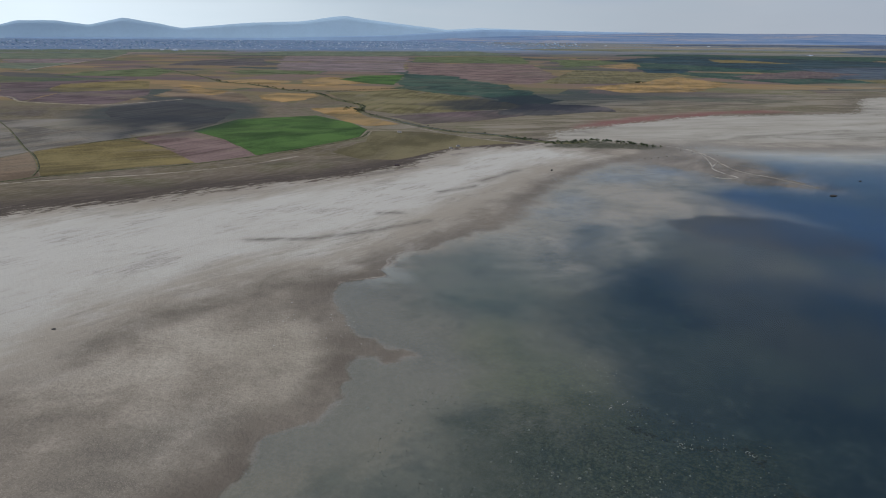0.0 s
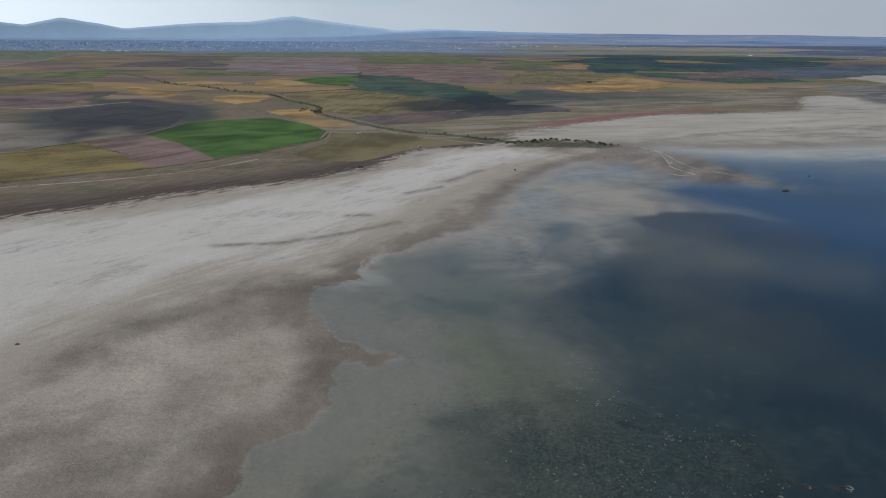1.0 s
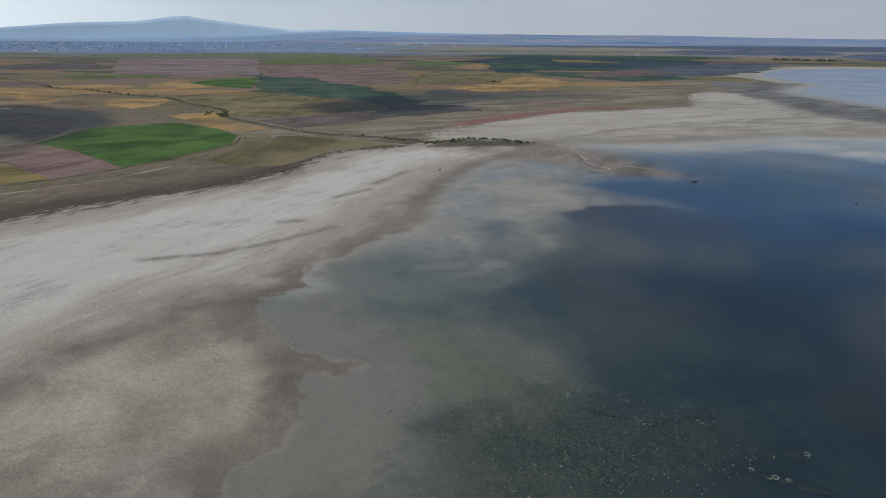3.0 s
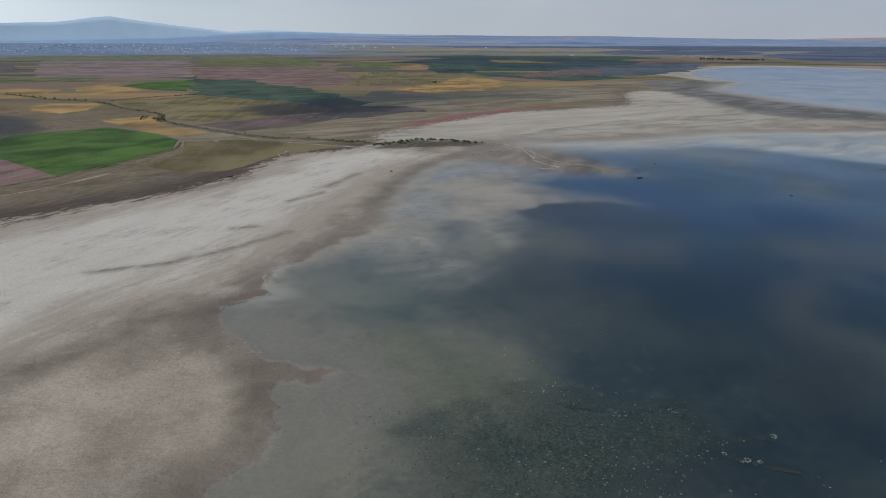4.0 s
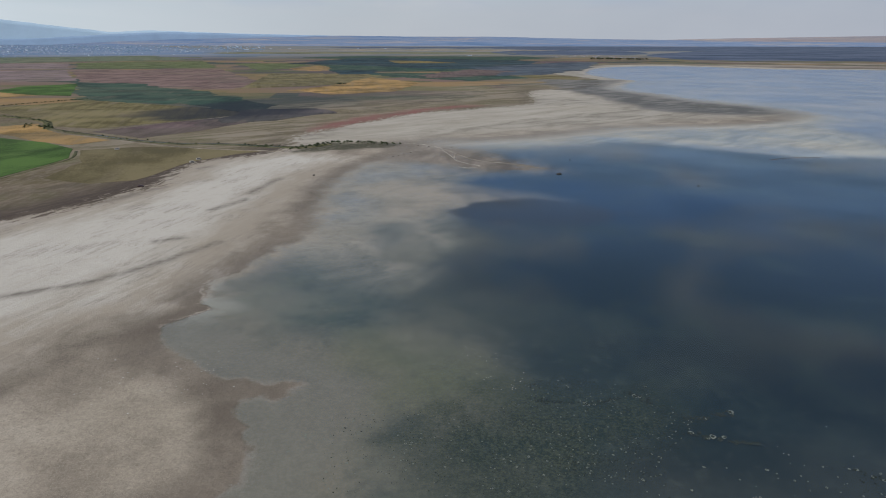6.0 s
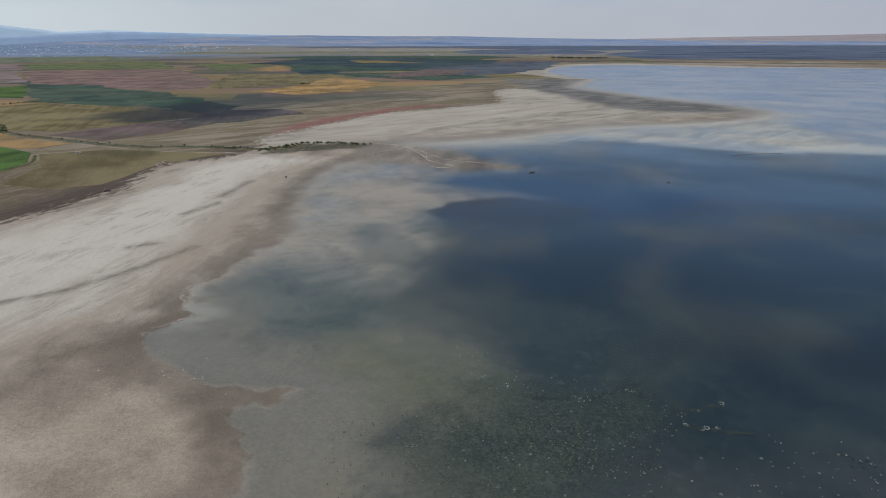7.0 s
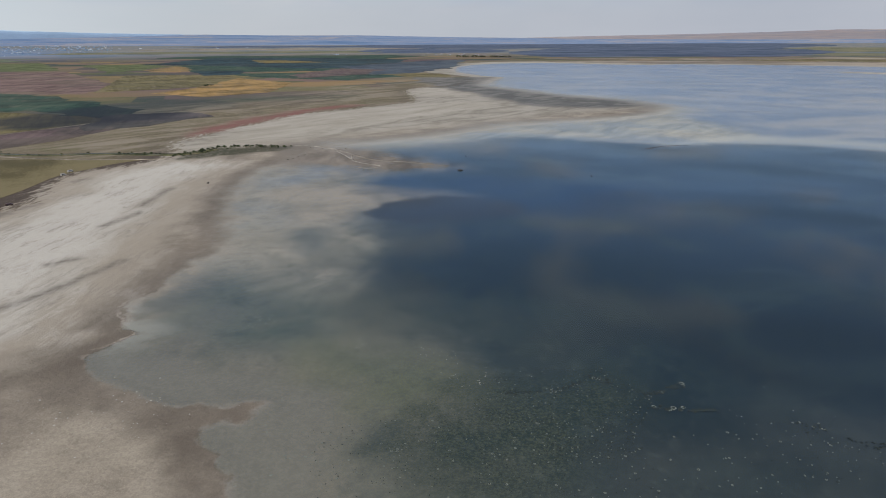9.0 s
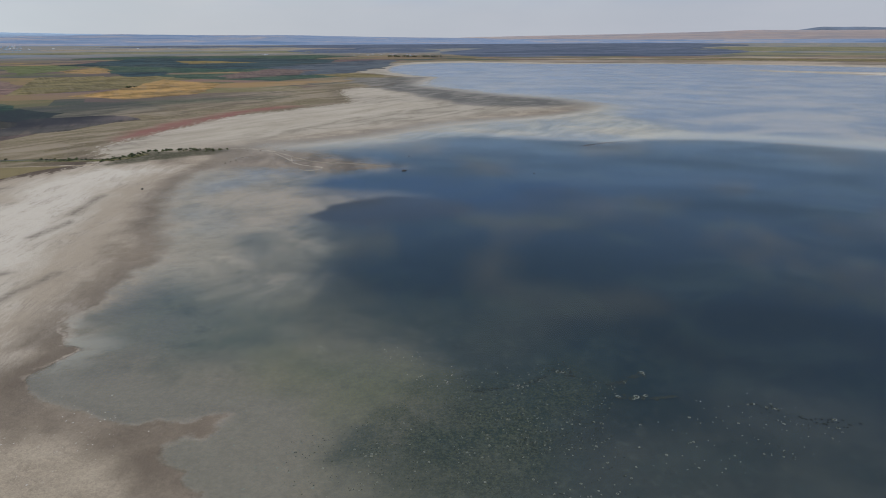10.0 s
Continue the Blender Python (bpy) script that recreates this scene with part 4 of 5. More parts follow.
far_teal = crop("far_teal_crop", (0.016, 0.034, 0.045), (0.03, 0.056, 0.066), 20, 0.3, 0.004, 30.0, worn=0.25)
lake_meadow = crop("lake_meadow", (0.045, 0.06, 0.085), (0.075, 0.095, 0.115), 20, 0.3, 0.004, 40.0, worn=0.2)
# pale far strips, likewise with haze in the base colour
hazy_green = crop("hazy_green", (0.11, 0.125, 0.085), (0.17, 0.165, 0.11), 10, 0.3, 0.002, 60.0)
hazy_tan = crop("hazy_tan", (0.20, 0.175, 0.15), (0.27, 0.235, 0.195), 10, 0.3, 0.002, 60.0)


def shrink(x, y):
    """How much smaller far things stand, where the land is drawn nearer than the plan says."""
    d = math.hypot(x - CX, y - CY)
    return max(0.5, math.hypot(*(c - o for c, o in zip(place(x, y), (CX, CY)))) / d)


def bearing(az, el):
    """Plan coordinates of what lies at that azimuth, so many degrees below the level of the eye."""
    d = 101 / math.tan(radians(el))
    return CX + d * math.sin(radians(az)), CY + d * math.cos(radians(az))


def far_field(name, az0, az1, el0, el1, mat, label, skew=0.0):
    """A strip of far country between two bearings and two depths below the eye's level."""
    n = 14
    mid, half = (el0 + el1) / 2, (el1 - el0) / 2
    thick = [half * min(1.0, 2.2 * math.sin(math.pi * (i + 0.25) / (n + 0.5))) for i in range(n + 1)]
    near_ = [bearing(az0 + (az1 - az0) * i / n, mid + thick[i] + 0.02 * math.sin(i * 2.1 + az0) + skew * i / n) for i in range(n + 1)]
    far_side = [bearing(az0 + (az1 - az0) * i / n, mid - thick[i] + 0.015 * math.sin(i * 1.7 + az1) + skew * i / n) for i in range(n + 1)]
    return field(name, near_ + far_side[::-1], mat, label, 0.05, 0.0, 5)


field("wheat_field", [(-178, 567), (-238, 659), (-297, 719), (-283, 832), (-191, 884), (-132, 808), (-103, 746), (-104, 687), (-120, 655), (-145, 610)], green_crop, "bright green irrigated crop field beside the salt flat")
field("ploughed_field", [(-218, 524), (-336, 664), (-314, 713), (-299, 721), (-240, 659), (-180, 567)], mauve_soil, "mauve-brown bare ploughed field", 0.1)
field("stubble_field", [(-312, 468), (-351, 524), (-385, 573), (-365, 621), (-351, 647), (-337, 664), (-266, 587), (-220, 527), (-258, 505), (-288, 483)], olive_stubble, "olive-yellow stubble field with drill lines", 0.15)
field("fallow_field", [(-330, 447), (-391, 535), (-387, 570), (-353, 524), (-314, 468)], brown_fallow, "brown fallow field", 0.1)
field("fallow_field", [(-398, 543), (-576, 803), (-514, 820), (-453, 828), (-340, 668), (-367, 628), (-389, 576)], grey_fallow, "pale grey fallow field with dry streaks", 0.1)
field("ploughed_field", [(-544, 1004), (-482, 1087), (-326, 963), (-298, 790), (-302, 725), (-336, 670), (-449, 825)], grey_fallow, "grey fallow field darkened by a painted cloud shadow", 0.09, 8)
field("ploughed_field", [(-706, 1046), (-756, 1240), (-627, 1328), (-568, 1194), (-549, 1031), (-574, 1010)], purple_soil, "dark purple-brown ploughed field", 0.1)
field("stubble_field", [(-807, 1278), (-883, 1453), (-793, 1612), (-741, 1574), (-634, 1343), (-756, 1245)], olive_stubble, "olive stubble strip", 0.15)
field("ploughed_field", [(-811, 1144), (-1050, 1491), (-826, 1680), (-804, 1634), (-894, 1471), (-815, 1278), (-764, 1253), (-712, 1055)], purple_soil, "purplish ploughed field", 0.1)
field("stubble_field", [(-220, 980), (-159, 1002), (-132, 903), (-68, 801), (-107, 776), (-155, 854)], gold_stubble, "golden stubble beside the creek", 0.2, 6)
field("stubble_field", [(-362, 1166), (-339, 1271), (-268, 1251), (-247, 1177), (-285, 1065)], gold_stubble, "golden stubble patch", 0.2, 14)
field("stubble_field", [(-405, 1663), (-331, 1858), (-216, 1576), (-317, 1484)], gold_stubble, "golden stubble patch", 0.2, 14)
field("stubble_field", [(-592, 1639), (-523, 1696), (-414, 1639), (-402, 1512), (-549, 1555)], gold_stubble, "golden stubble patch", 0.2, 14)
field("stubble_field", [(-633, 1465), (-617, 1506), (-451, 1273), (-449, 1206), (-515, 1266)], gold_stubble, "golden stubble patch", 0.2, 14)
field("pasture", [(-132, 963), (-252, 1280), (-104, 1387), (73, 1140), (136, 1019), (-85, 914)], pasture, "olive grazed pasture with dry streaks", 0.12)
field("ploughed_field", [(-90, 885), (-5, 942), (126, 1010), (98, 907), (25, 837), (-40, 803)], purple_soil, "grey-purple ploughed field", 0.1)
field("crop_field", [(-141, 1525), (-150, 2011), (-29, 1964), (120, 1499), (176, 1049), (135, 1025), (14, 1253), (-105, 1403)], dark_green, "dark green crop field", 0.3, 22)
field("crop_field", [(-308, 1725), (-273, 1897), (-153, 1978), (-145, 1524), (-214, 1577)], green_crop, "mid green crop field", 0.3)
field("ploughed_field", [(-620, 2260), (-800, 3000), (-250, 3100), (-160, 2150), (-384, 2180)], far_mauve, "broad mauve ploughed land", 0.1, 6, 4)
field("ploughed_field", [(-150, 2080), (-230, 3050), (330, 2900), (300, 1900), (180, 1600), (100, 1610)], mauve_soil, "broad mauve ploughed land", 0.1, 6, 4)
field("ploughed_field", [(-850, 3150), (-1056, 4156), (-300, 4250), (-240, 3200)], far_mauve, "purplish ploughed land", 0.1, 6, 5)
field("crop_field", [(-200, 3150), (-250, 4200), (420, 4300), (340, 3050)], pale_green, "pale green strip among ploughed land", 0.2, 6, 5)
field("stubble_field", [(288, 1500), (425, 1635), (671, 2004), (688, 1668), (499, 1375), (339, 1343)], gold_stubble, "golden stubble field on the plain", 0.2, 6)
field("stubble_field", [(584, 2827), (809, 3149), (899, 2768), (637, 2556)], gold_stubble, "golden stubble strip", 0.2, 6)
field("crop_field", [(700, 2480), (870, 3300), (1180, 3000), (1500, 2750), (1300, 2250), (1000, 2330)], dark_green, "dark blue-green crops on the plain", 0.3, 8, 4)
field("ploughed_field", [(900, 3400), (1040, 4347), (1500, 4500), (1750, 3500), (1500, 2900), (1200, 3100)], purple_soil, "purplish ploughed land on the plain", 0.1, 8, 5)
field("crop_field", [(1520, 4500), (2337, 5400), (2900, 4700), (2100, 3300), (1780, 3500)], dark_green, "dark blue-green crops on the plain", 0.3, 8, 6)
field("ploughed_field", [(1180, 2100), (1330, 2250), (1800, 3050), (2050, 3150), (1650, 2500), (1400, 2020)], purple_soil, "purplish ploughed strip on the plain", 0.1, 8, 4)
field("crop_field", [(716, 2400), (822, 2280), (1098, 2180), (1120, 1750), (849, 1680), (740, 2007)], dark_green, "dark green crop strip", 0.3, 8)
field("stubble_field", [(1090, 1700), (1130, 2000), (1260, 2050), (1290, 1760), (1180, 1600)], pasture, "pale dry grassland by the lake", 0.12, 8)
field("crop_field", [(450, 2700), (520, 3700), (860, 3700), (800, 3250), (600, 2850)], pale_green, "pale green crop strip", 0.2, 8, 4)
field("crop_field", [(-420, 2170), (-640, 2230), (-760, 2150), (-640, 1960), (-430, 1960)], pale_green, "pale green crop strip beside the creek", 0.2, 6)
field("crop_field", [(-1154, 2028), (-1050, 2330), (-900, 2100), (-831, 1786), (-1107, 1803)], pale_green, "pale green crop strip", 0.2, 6)
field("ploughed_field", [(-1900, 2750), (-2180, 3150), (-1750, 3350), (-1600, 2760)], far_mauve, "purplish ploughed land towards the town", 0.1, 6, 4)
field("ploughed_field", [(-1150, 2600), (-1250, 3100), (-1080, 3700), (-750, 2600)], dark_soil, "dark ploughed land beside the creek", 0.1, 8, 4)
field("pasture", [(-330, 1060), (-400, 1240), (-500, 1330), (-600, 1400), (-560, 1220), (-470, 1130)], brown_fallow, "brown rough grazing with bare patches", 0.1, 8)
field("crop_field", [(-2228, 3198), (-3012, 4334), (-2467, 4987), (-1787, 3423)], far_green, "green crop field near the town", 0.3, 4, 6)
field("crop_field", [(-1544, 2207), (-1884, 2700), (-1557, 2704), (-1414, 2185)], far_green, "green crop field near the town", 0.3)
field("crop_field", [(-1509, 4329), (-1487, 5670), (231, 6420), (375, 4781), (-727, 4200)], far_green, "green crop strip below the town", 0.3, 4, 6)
field("pasture", [(198, 1607), (440, 2424), (578, 2315), (789, 2192), (640, 1910), (430, 1657)], pasture, "olive pasture on the plain", 0.12)

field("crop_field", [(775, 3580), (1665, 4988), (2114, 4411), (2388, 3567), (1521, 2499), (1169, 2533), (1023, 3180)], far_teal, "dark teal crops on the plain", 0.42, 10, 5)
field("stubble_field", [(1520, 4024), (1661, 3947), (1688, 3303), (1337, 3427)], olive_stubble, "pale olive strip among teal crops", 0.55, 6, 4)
field("meadow", [(1388, 2652), (2317, 3233), (2530, 3172), (2092, 2669), (1717, 2272), (1260, 1921), (1100, 1920)], lake_meadow, "blue-grey meadow near the lake's tip", 0.46, 10, 4)
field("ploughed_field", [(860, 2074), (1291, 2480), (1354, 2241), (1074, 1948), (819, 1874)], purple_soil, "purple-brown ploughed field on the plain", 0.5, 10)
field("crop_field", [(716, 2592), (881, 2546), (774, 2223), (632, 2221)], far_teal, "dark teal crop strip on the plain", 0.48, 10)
field("ploughed_field", [(76, 984), (135, 1087), (231, 1061), (240, 971), (132, 912), (63, 913)], dark_soil, "dark ploughed strip near the salt flat", 0.3, 14)
field("pasture", [(-95, 735), (-40, 735), (28, 684), (62, 650), (38, 640), (0, 620), (-26, 585), (-50, 552), (-84, 548), (-112, 585), (-103, 625), (-92, 655)], dry_pasture, "olive dry pasture between creek and salt flat", 0.05, 6)
far_field("hazy_wooded_slope", 29, 68, 0.04, 0.48, haze_blue_slope, "dark blue-grey slope beyond the lake")
far_field("hazy_wooded_slope", 43, 68, 0.5, 1.2, haze_blue_slope, "dark blue-grey slope beyond the lake", -0.1)
far_field("hazy_wooded_slope", 30, 43, 0.5, 0.82, haze_blue_slope, "dark blue-grey slope behind the village")
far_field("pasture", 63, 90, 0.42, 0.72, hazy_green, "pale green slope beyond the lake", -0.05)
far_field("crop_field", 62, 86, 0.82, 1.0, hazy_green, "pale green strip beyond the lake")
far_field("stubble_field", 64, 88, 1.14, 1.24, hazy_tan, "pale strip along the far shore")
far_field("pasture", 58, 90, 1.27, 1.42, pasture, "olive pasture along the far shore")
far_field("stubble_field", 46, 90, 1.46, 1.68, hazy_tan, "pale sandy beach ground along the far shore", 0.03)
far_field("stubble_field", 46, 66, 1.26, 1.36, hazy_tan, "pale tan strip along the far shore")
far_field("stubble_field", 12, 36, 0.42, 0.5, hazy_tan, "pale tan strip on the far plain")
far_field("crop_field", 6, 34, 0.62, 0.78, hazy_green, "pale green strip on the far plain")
far_field("crop_field", 16, 36, 0.2, 0.32, haze_blue_slope, "dark blue-grey strip on the far plain")
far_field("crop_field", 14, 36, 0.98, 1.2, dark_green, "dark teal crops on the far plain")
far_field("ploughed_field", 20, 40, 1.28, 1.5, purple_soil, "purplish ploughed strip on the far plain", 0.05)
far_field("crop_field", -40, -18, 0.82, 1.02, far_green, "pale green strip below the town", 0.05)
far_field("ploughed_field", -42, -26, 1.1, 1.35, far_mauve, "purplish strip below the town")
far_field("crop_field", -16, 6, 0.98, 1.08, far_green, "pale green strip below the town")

# ---- tracks and the creek's water ----


def strip(name, line, width, mat, label, lift, closed=False, kind="structure", category="track", waver=0.0):
    """A ribbon along a line of the plan, with a shallow skirt."""
    line = np.asarray(line)
    d = np.gradient(line, axis=0)
    d /= np.maximum(np.hypot(d[:, 0], d[:, 1]), 1e-6)[:, None]
    nrm = np.stack([-d[:, 1], d[:, 0]], -1)
    w = width * (1 + waver * value_noise(line[:, 0], line[:, 1], 18, 51))[:, None] / 2
    rows = [line + nrm * w, line + nrm * w * 0.96, line - nrm * w * 0.96, line - nrm * w]
    v = np.concatenate(rows)
    x, y, z = place(v[:, 0], v[:, 1])
    n = len(line)
    h = np.full(4 * n, lift)
    h[:n] -= 0.5
    h[3 * n:] -= 0.5
    i = np.arange(4 * n).reshape(4, n)
    q = np.stack([i[:-1, :-1], i[1:, :-1], i[1:, 1:], i[:-1, 1:]], -1).reshape(-1, 4)
    me = sheet(name, np.stack([x, y, z + h], -1), q)
    keep_plan(me, v[:, 0], v[:, 1])
    keep(me, "cloud_shadow", np.zeros(4 * n))
    me.materials.append(mat)
    return tagged(new(name, me), label, category, kind=kind)


dust = crop("track_dust", (0.20, 0.17, 0.135), (0.28, 0.245, 0.20), 0, 0.2, 0.05, 4.0, 0.05)
verge = crop("creek_verge", (0.05, 0.055, 0.03), (0.095, 0.095, 0.05), 0, 0.2, 0.08, 4.0, 0.4)
strip("farm_track", LANE, 2.4, dust, "pale worn track between fields and salt flat", 1.66, waver=0.35)
strip("farm_track", rounded([(-150, 925), (-132, 893), (-77, 819), (-30, 745), (15, 692), (69, 651), (84, 646)], False, 8), 4.0, dust, "pale worn track beside the creek", 1.7, waver=0.35)
strip("farm_track", rounded([(-590, 815), (-564, 787), (-495, 705), (-407, 594), (-374, 556), (-335, 501), (-318, 466)], False, 8), 1.8, verge, "dark overgrown field track", 1.72, waver=0.5)
strip("country_road", rounded([(-1350, 2050), (-1414, 2185), (-1577, 2700), (-1813, 3416), (-2266, 4619)], False, 14), 16.0, dust, "pale country road to the town", 2.3, category="road")
strip("farm_track", rounded([(-1060, 1180), (-811, 1144), (-706, 1046), (-574, 1003), (-540, 1010), (-470, 1110)], False, 8), 5.0, dust, "pale track between ploughed fields", 2.0, waver=0.35)
strip("creek_bank", CREEK[:64], 9.0, verge, "dark green reedy creek bank", 1.75, category="bank", waver=0.5)


def still_water():
    k = Mat("creek_water")
    return k.done(k.mix(k.noise(k.position(), 0.2, 3), (0.05, 0.06, 0.05), (0.10, 0.11, 0.10)), 0.06, 0.5)


creek_water = still_water()
strip("creek_water", CREEK[40:57], 1.8, creek_water, "narrow creek with still water", 1.80, category="water", waver=0.8)

silt_pale = crop("channel_silt", (0.23, 0.212, 0.188), (0.32, 0.297, 0.265), 0, 0.2, 0.06, 4.0, 0.05)
strip("field_ditch", rounded([(-330, 445), (-312, 464), (-288, 479), (-258, 501), (-220, 522), (-178, 562), (-143, 606), (-117, 652), (-101, 686), (-99, 730)], False, 10), 3.2, verge, "dark weedy ditch below the fields", 1.62, category="ditch", waver=0.7)
strip("field_ditch", rounded([(-365, 622), (-351, 648), (-337, 665), (-300, 722)], False, 8), 2.4, verge, "dark weedy field margin", 1.80, category="ditch", waver=0.8)
strip("field_ditch", rounded([(-345, 650), (-300, 622), (-262, 590)], False, 8), 1.8, verge, "dark line through the stubble", 1.82, category="ditch", waver=0.8)
strip("silt_bar", rounded([(181, 658), (217, 650), (235, 615), (234, 566), (234, 526), (252, 495), (267, 460)], False, 10), 2.6, silt_pale, "pale silt bar along the creek's channel", 0.09, category="silt", waver=0.9)
strip("silt_bar", rounded([(232, 563), (217, 535), (218, 513), (222, 497), (209, 493), (204, 503)], False, 8), 1.8, silt_pale, "pale looping silt bar", 0.085, category="silt", waver=0.9)
strip("silt_bar", rounded([(235, 615), (227, 571), (219, 540)], False, 8), 1.5, silt_pale, "pale branching silt bar", 0.08, category="silt", waver=0.9)

bar_dark = crop("weed_bar", (0.05, 0.048, 0.05), (0.10, 0.095, 0.095), 0, 0.2, 0.06, 4.0, 0.05, worn=0.2)
strip("weed_bar", rounded([(479, 408), (507, 407), (535, 396)], False, 10), 2.4, bar_dark, "low dark bar of weed and mud in the shallows", 0.02, category="mud bar", waver=0.95)

# drift lines of dried weed, where the water last stood
wrack_dark = crop("dried_wrack", (0.045, 0.036, 0.03), (0.10, 0.082, 0.066), 40, 0.3, 0.2, 2.0, 0.2, worn=0.1)
drift = random.Random(77)
for _ in range(18):
    at = drift.randint(5, 42)
    out = drift.uniform(-9, 5)
    run = SALT_SOUTH[at:at + drift.randint(2, 3)]
    a_, b_ = run[0], run[-1]
    steps = np.linspace(0, 1, 12)[:, None]
    line = a_ + (b_ - a_) * steps
    nx, ny = (b_ - a_)[1], -(b_ - a_)[0]
    size_ = max(math.hypot(nx, ny), 1e-6)
    line = line + np.array([nx, ny]) / size_ * (out + 1.6 * value_noise(line[:, 0], line[:, 1], 9, 90)[:, None])
    strip("wrack_line", line, drift.uniform(0.4, 1.0), wrack_dark, "dark drift line of dried weed on the salt", 1.56, category="wrack", waver=0.95)

# ---- things ----
rng = random.Random(7)


def part(name, bm, material, parent, label=""):
    """Links a bmesh as one mesh object under a thing or under a part."""
    me = bpy.data.meshes.new(name)
    bm.to_mesh(me)
    bm.free()
    me.materials.append(material)
    ob = new(name, me)
    ob.parent = parent
    return tagged(ob, label)


def box(bm, x0, y0, z0, x1, y1, z1, bevel=0.0):
    """A block; bevelled edges where a width is given."""
    made = bmesh.ops.create_cube(bm, size=1.0, matrix=Matrix.Translation(((x0 + x1) / 2, (y0 + y1) / 2, (z0 + z1) / 2)) @ Matrix.Diagonal((x1 - x0, y1 - y0, z1 - z0, 1)))
    if bevel:
        edges = list({e for v in made["verts"] for e in v.link_edges})
        bmesh.ops.bevel(bm, geom=edges, offset=bevel, segments=2, affect="EDGES")


def on_land(x, y, lift=1.5):
    a, b, c = place(x, y)
    return float(a), float(b), float(c) + lift


# bushes and trees
bark = plain("bark", (0.10, 0.075, 0.05), 0.95, 0, 0.3, 3)


def leaf_material(name, dark, light):
    k = Mat(name)
    info = k.n.new("ShaderNodeNewGeometry")
    f = k.math("ADD", k.math("MULTIPLY", info.outputs["Random Per Island"], 0.6), k.math("MULTIPLY", k.noise(k.position(), 0.5, 3), 0.4))
    return k.done(k.ramp(f, [(0.2, dark), (0.8, light)]), 0.8, 0.2)


leaf_a = leaf_material("willow_leaf", (0.018, 0.03, 0.015), (0.055, 0.075, 0.03))
leaf_b = leaf_material("reed_leaf", (0.04, 0.05, 0.02), (0.10, 0.11, 0.05))
leaf_c = leaf_material("dark_leaf", (0.012, 0.02, 0.013), (0.035, 0.05, 0.028))


def tree(name, height, spread, leaves, mat, label, seed, trunk_share=0.25):
    """A short trunk with limbs and a crown of many small leaf clumps, uneven and with gaps."""
    r = random.Random(seed)
    base = tagged(new(name), label, "tree" if height > 3 else "bush", "trees and bushes")
    bm = bmesh.new()
    limbs = []
    bmesh.ops.create_cone(bm, segments=7, radius1=0.06 * height * 0.6, radius2=0.03 * height * 0.6, depth=height * 0.6, matrix=Matrix.Translation((0, 0, height * 0.3)))
    for i in range(5):
        a, tilt = i * 1.26 + r.random(), radians(r.uniform(28, 55))
        m = Matrix.Translation((0, 0, height * r.uniform(0.15, 0.4))) @ Matrix.Rotation(a, 4, "Z") @ Matrix.Rotation(tilt, 4, "Y")
        long = height * r.uniform(0.35, 0.55)
        bmesh.ops.create_cone(bm, segments=5, radius1=0.02 * height, radius2=0.006 * height, depth=long, matrix=m @ Matrix.Translation((0, 0, long / 2)))
        limbs.append(m @ Vector((0, 0, long)))
    part("trunk", bm, bark, base)
    centres = limbs + [Vector((0, 0, height * 0.8)), Vector((r.uniform(-0.2, 0.2) * spread, r.uniform(-0.2, 0.2) * spread, height * 0.62))]
    centres += [Vector((r.uniform(-0.5, 0.5) * spread, r.uniform(-0.5, 0.5) * spread, height * r.uniform(trunk_share, 0.6))) for _ in range(5)]
    verts, faces = [], []
    for _ in range(leaves):
        c = r.choice(centres)
        d = Vector((r.gauss(0, 1), r.gauss(0, 1), r.gauss(0, 0.8)))
        p = c + d * 0.13 * (spread + height) / 2
        p.z = max(p.z, 0.08)
        size = r.uniform(0.04, 0.09) * height ** 0.5 * 1.6
        u = Vector((r.gauss(0, 1), r.gauss(0, 1), r.gauss(0, 1))).normalized()
        w = u.orthogonal().normalized()
        k = len(verts)
        verts += [p - u * size, p + w * size * 0.6, p + u * size, p - w * size * 0.6 + u.cross(w) * size * 0.25]
        faces += [(k, k + 1, k + 2), (k, k + 2, k + 3)]
    me = bpy.data.meshes.new("crown")
    me.from_pydata(verts, [], faces)
    me.materials.append(mat)
    crown = new("crown", me)
    crown.parent = base
    return base


kinds = [
    tree("willow_bush", 3.2, 4.2, 420, leaf_a, "dark green willow bush at the creek's edge", 1),
    tree("willow_bush", 2.2, 3.4, 360, leaf_a, "low dark green willow bush on the bank", 2),
    tree("reed_clump", 1.5, 3.6, 360, leaf_b, "olive reed clump beside the creek", 3, 0.1),
    tree("tamarisk_bush", 2.6, 3.0, 360, leaf_c, "dark tamarisk bush on the mud", 4),
    tree("poplar_tree", 9.0, 5.0, 700, leaf_c, "dark leafy poplar tree on the plain", 5),
]
slots = [[] for _ in kinds]


def plant(kind, x, y, scale, lift=1.5):
    slots[kind].append((x, y, scale, lift))


def along(line, count, spread, choices, smin, smax, lift=1.5):
    """Scatters plants along a line of the plan."""
    line = np.asarray(line)
    seg = np.concatenate([[0], np.cumsum(np.hypot(*np.diff(line, axis=0).T))])
    for i in range(count):
        s = seg[-1] * (i + rng.random()) / count
        x, y = np.interp(s, seg, line[:, 0]), np.interp(s, seg, line[:, 1])
        plant(rng.choice(choices), x + rng.gauss(0, spread), y + rng.gauss(0, spread), rng.uniform(smin, smax), lift)


along(CREEK[24:37], 60, 2.5, (1, 1, 2), 0.5, 1.0)
along(CREEK[36:52], 26, 3, (1, 2, 2), 0.5, 1.1)
along(CREEK[53:64], 64, 3, (1, 1, 2, 3, 3), 0.4, 0.9, 1.0)
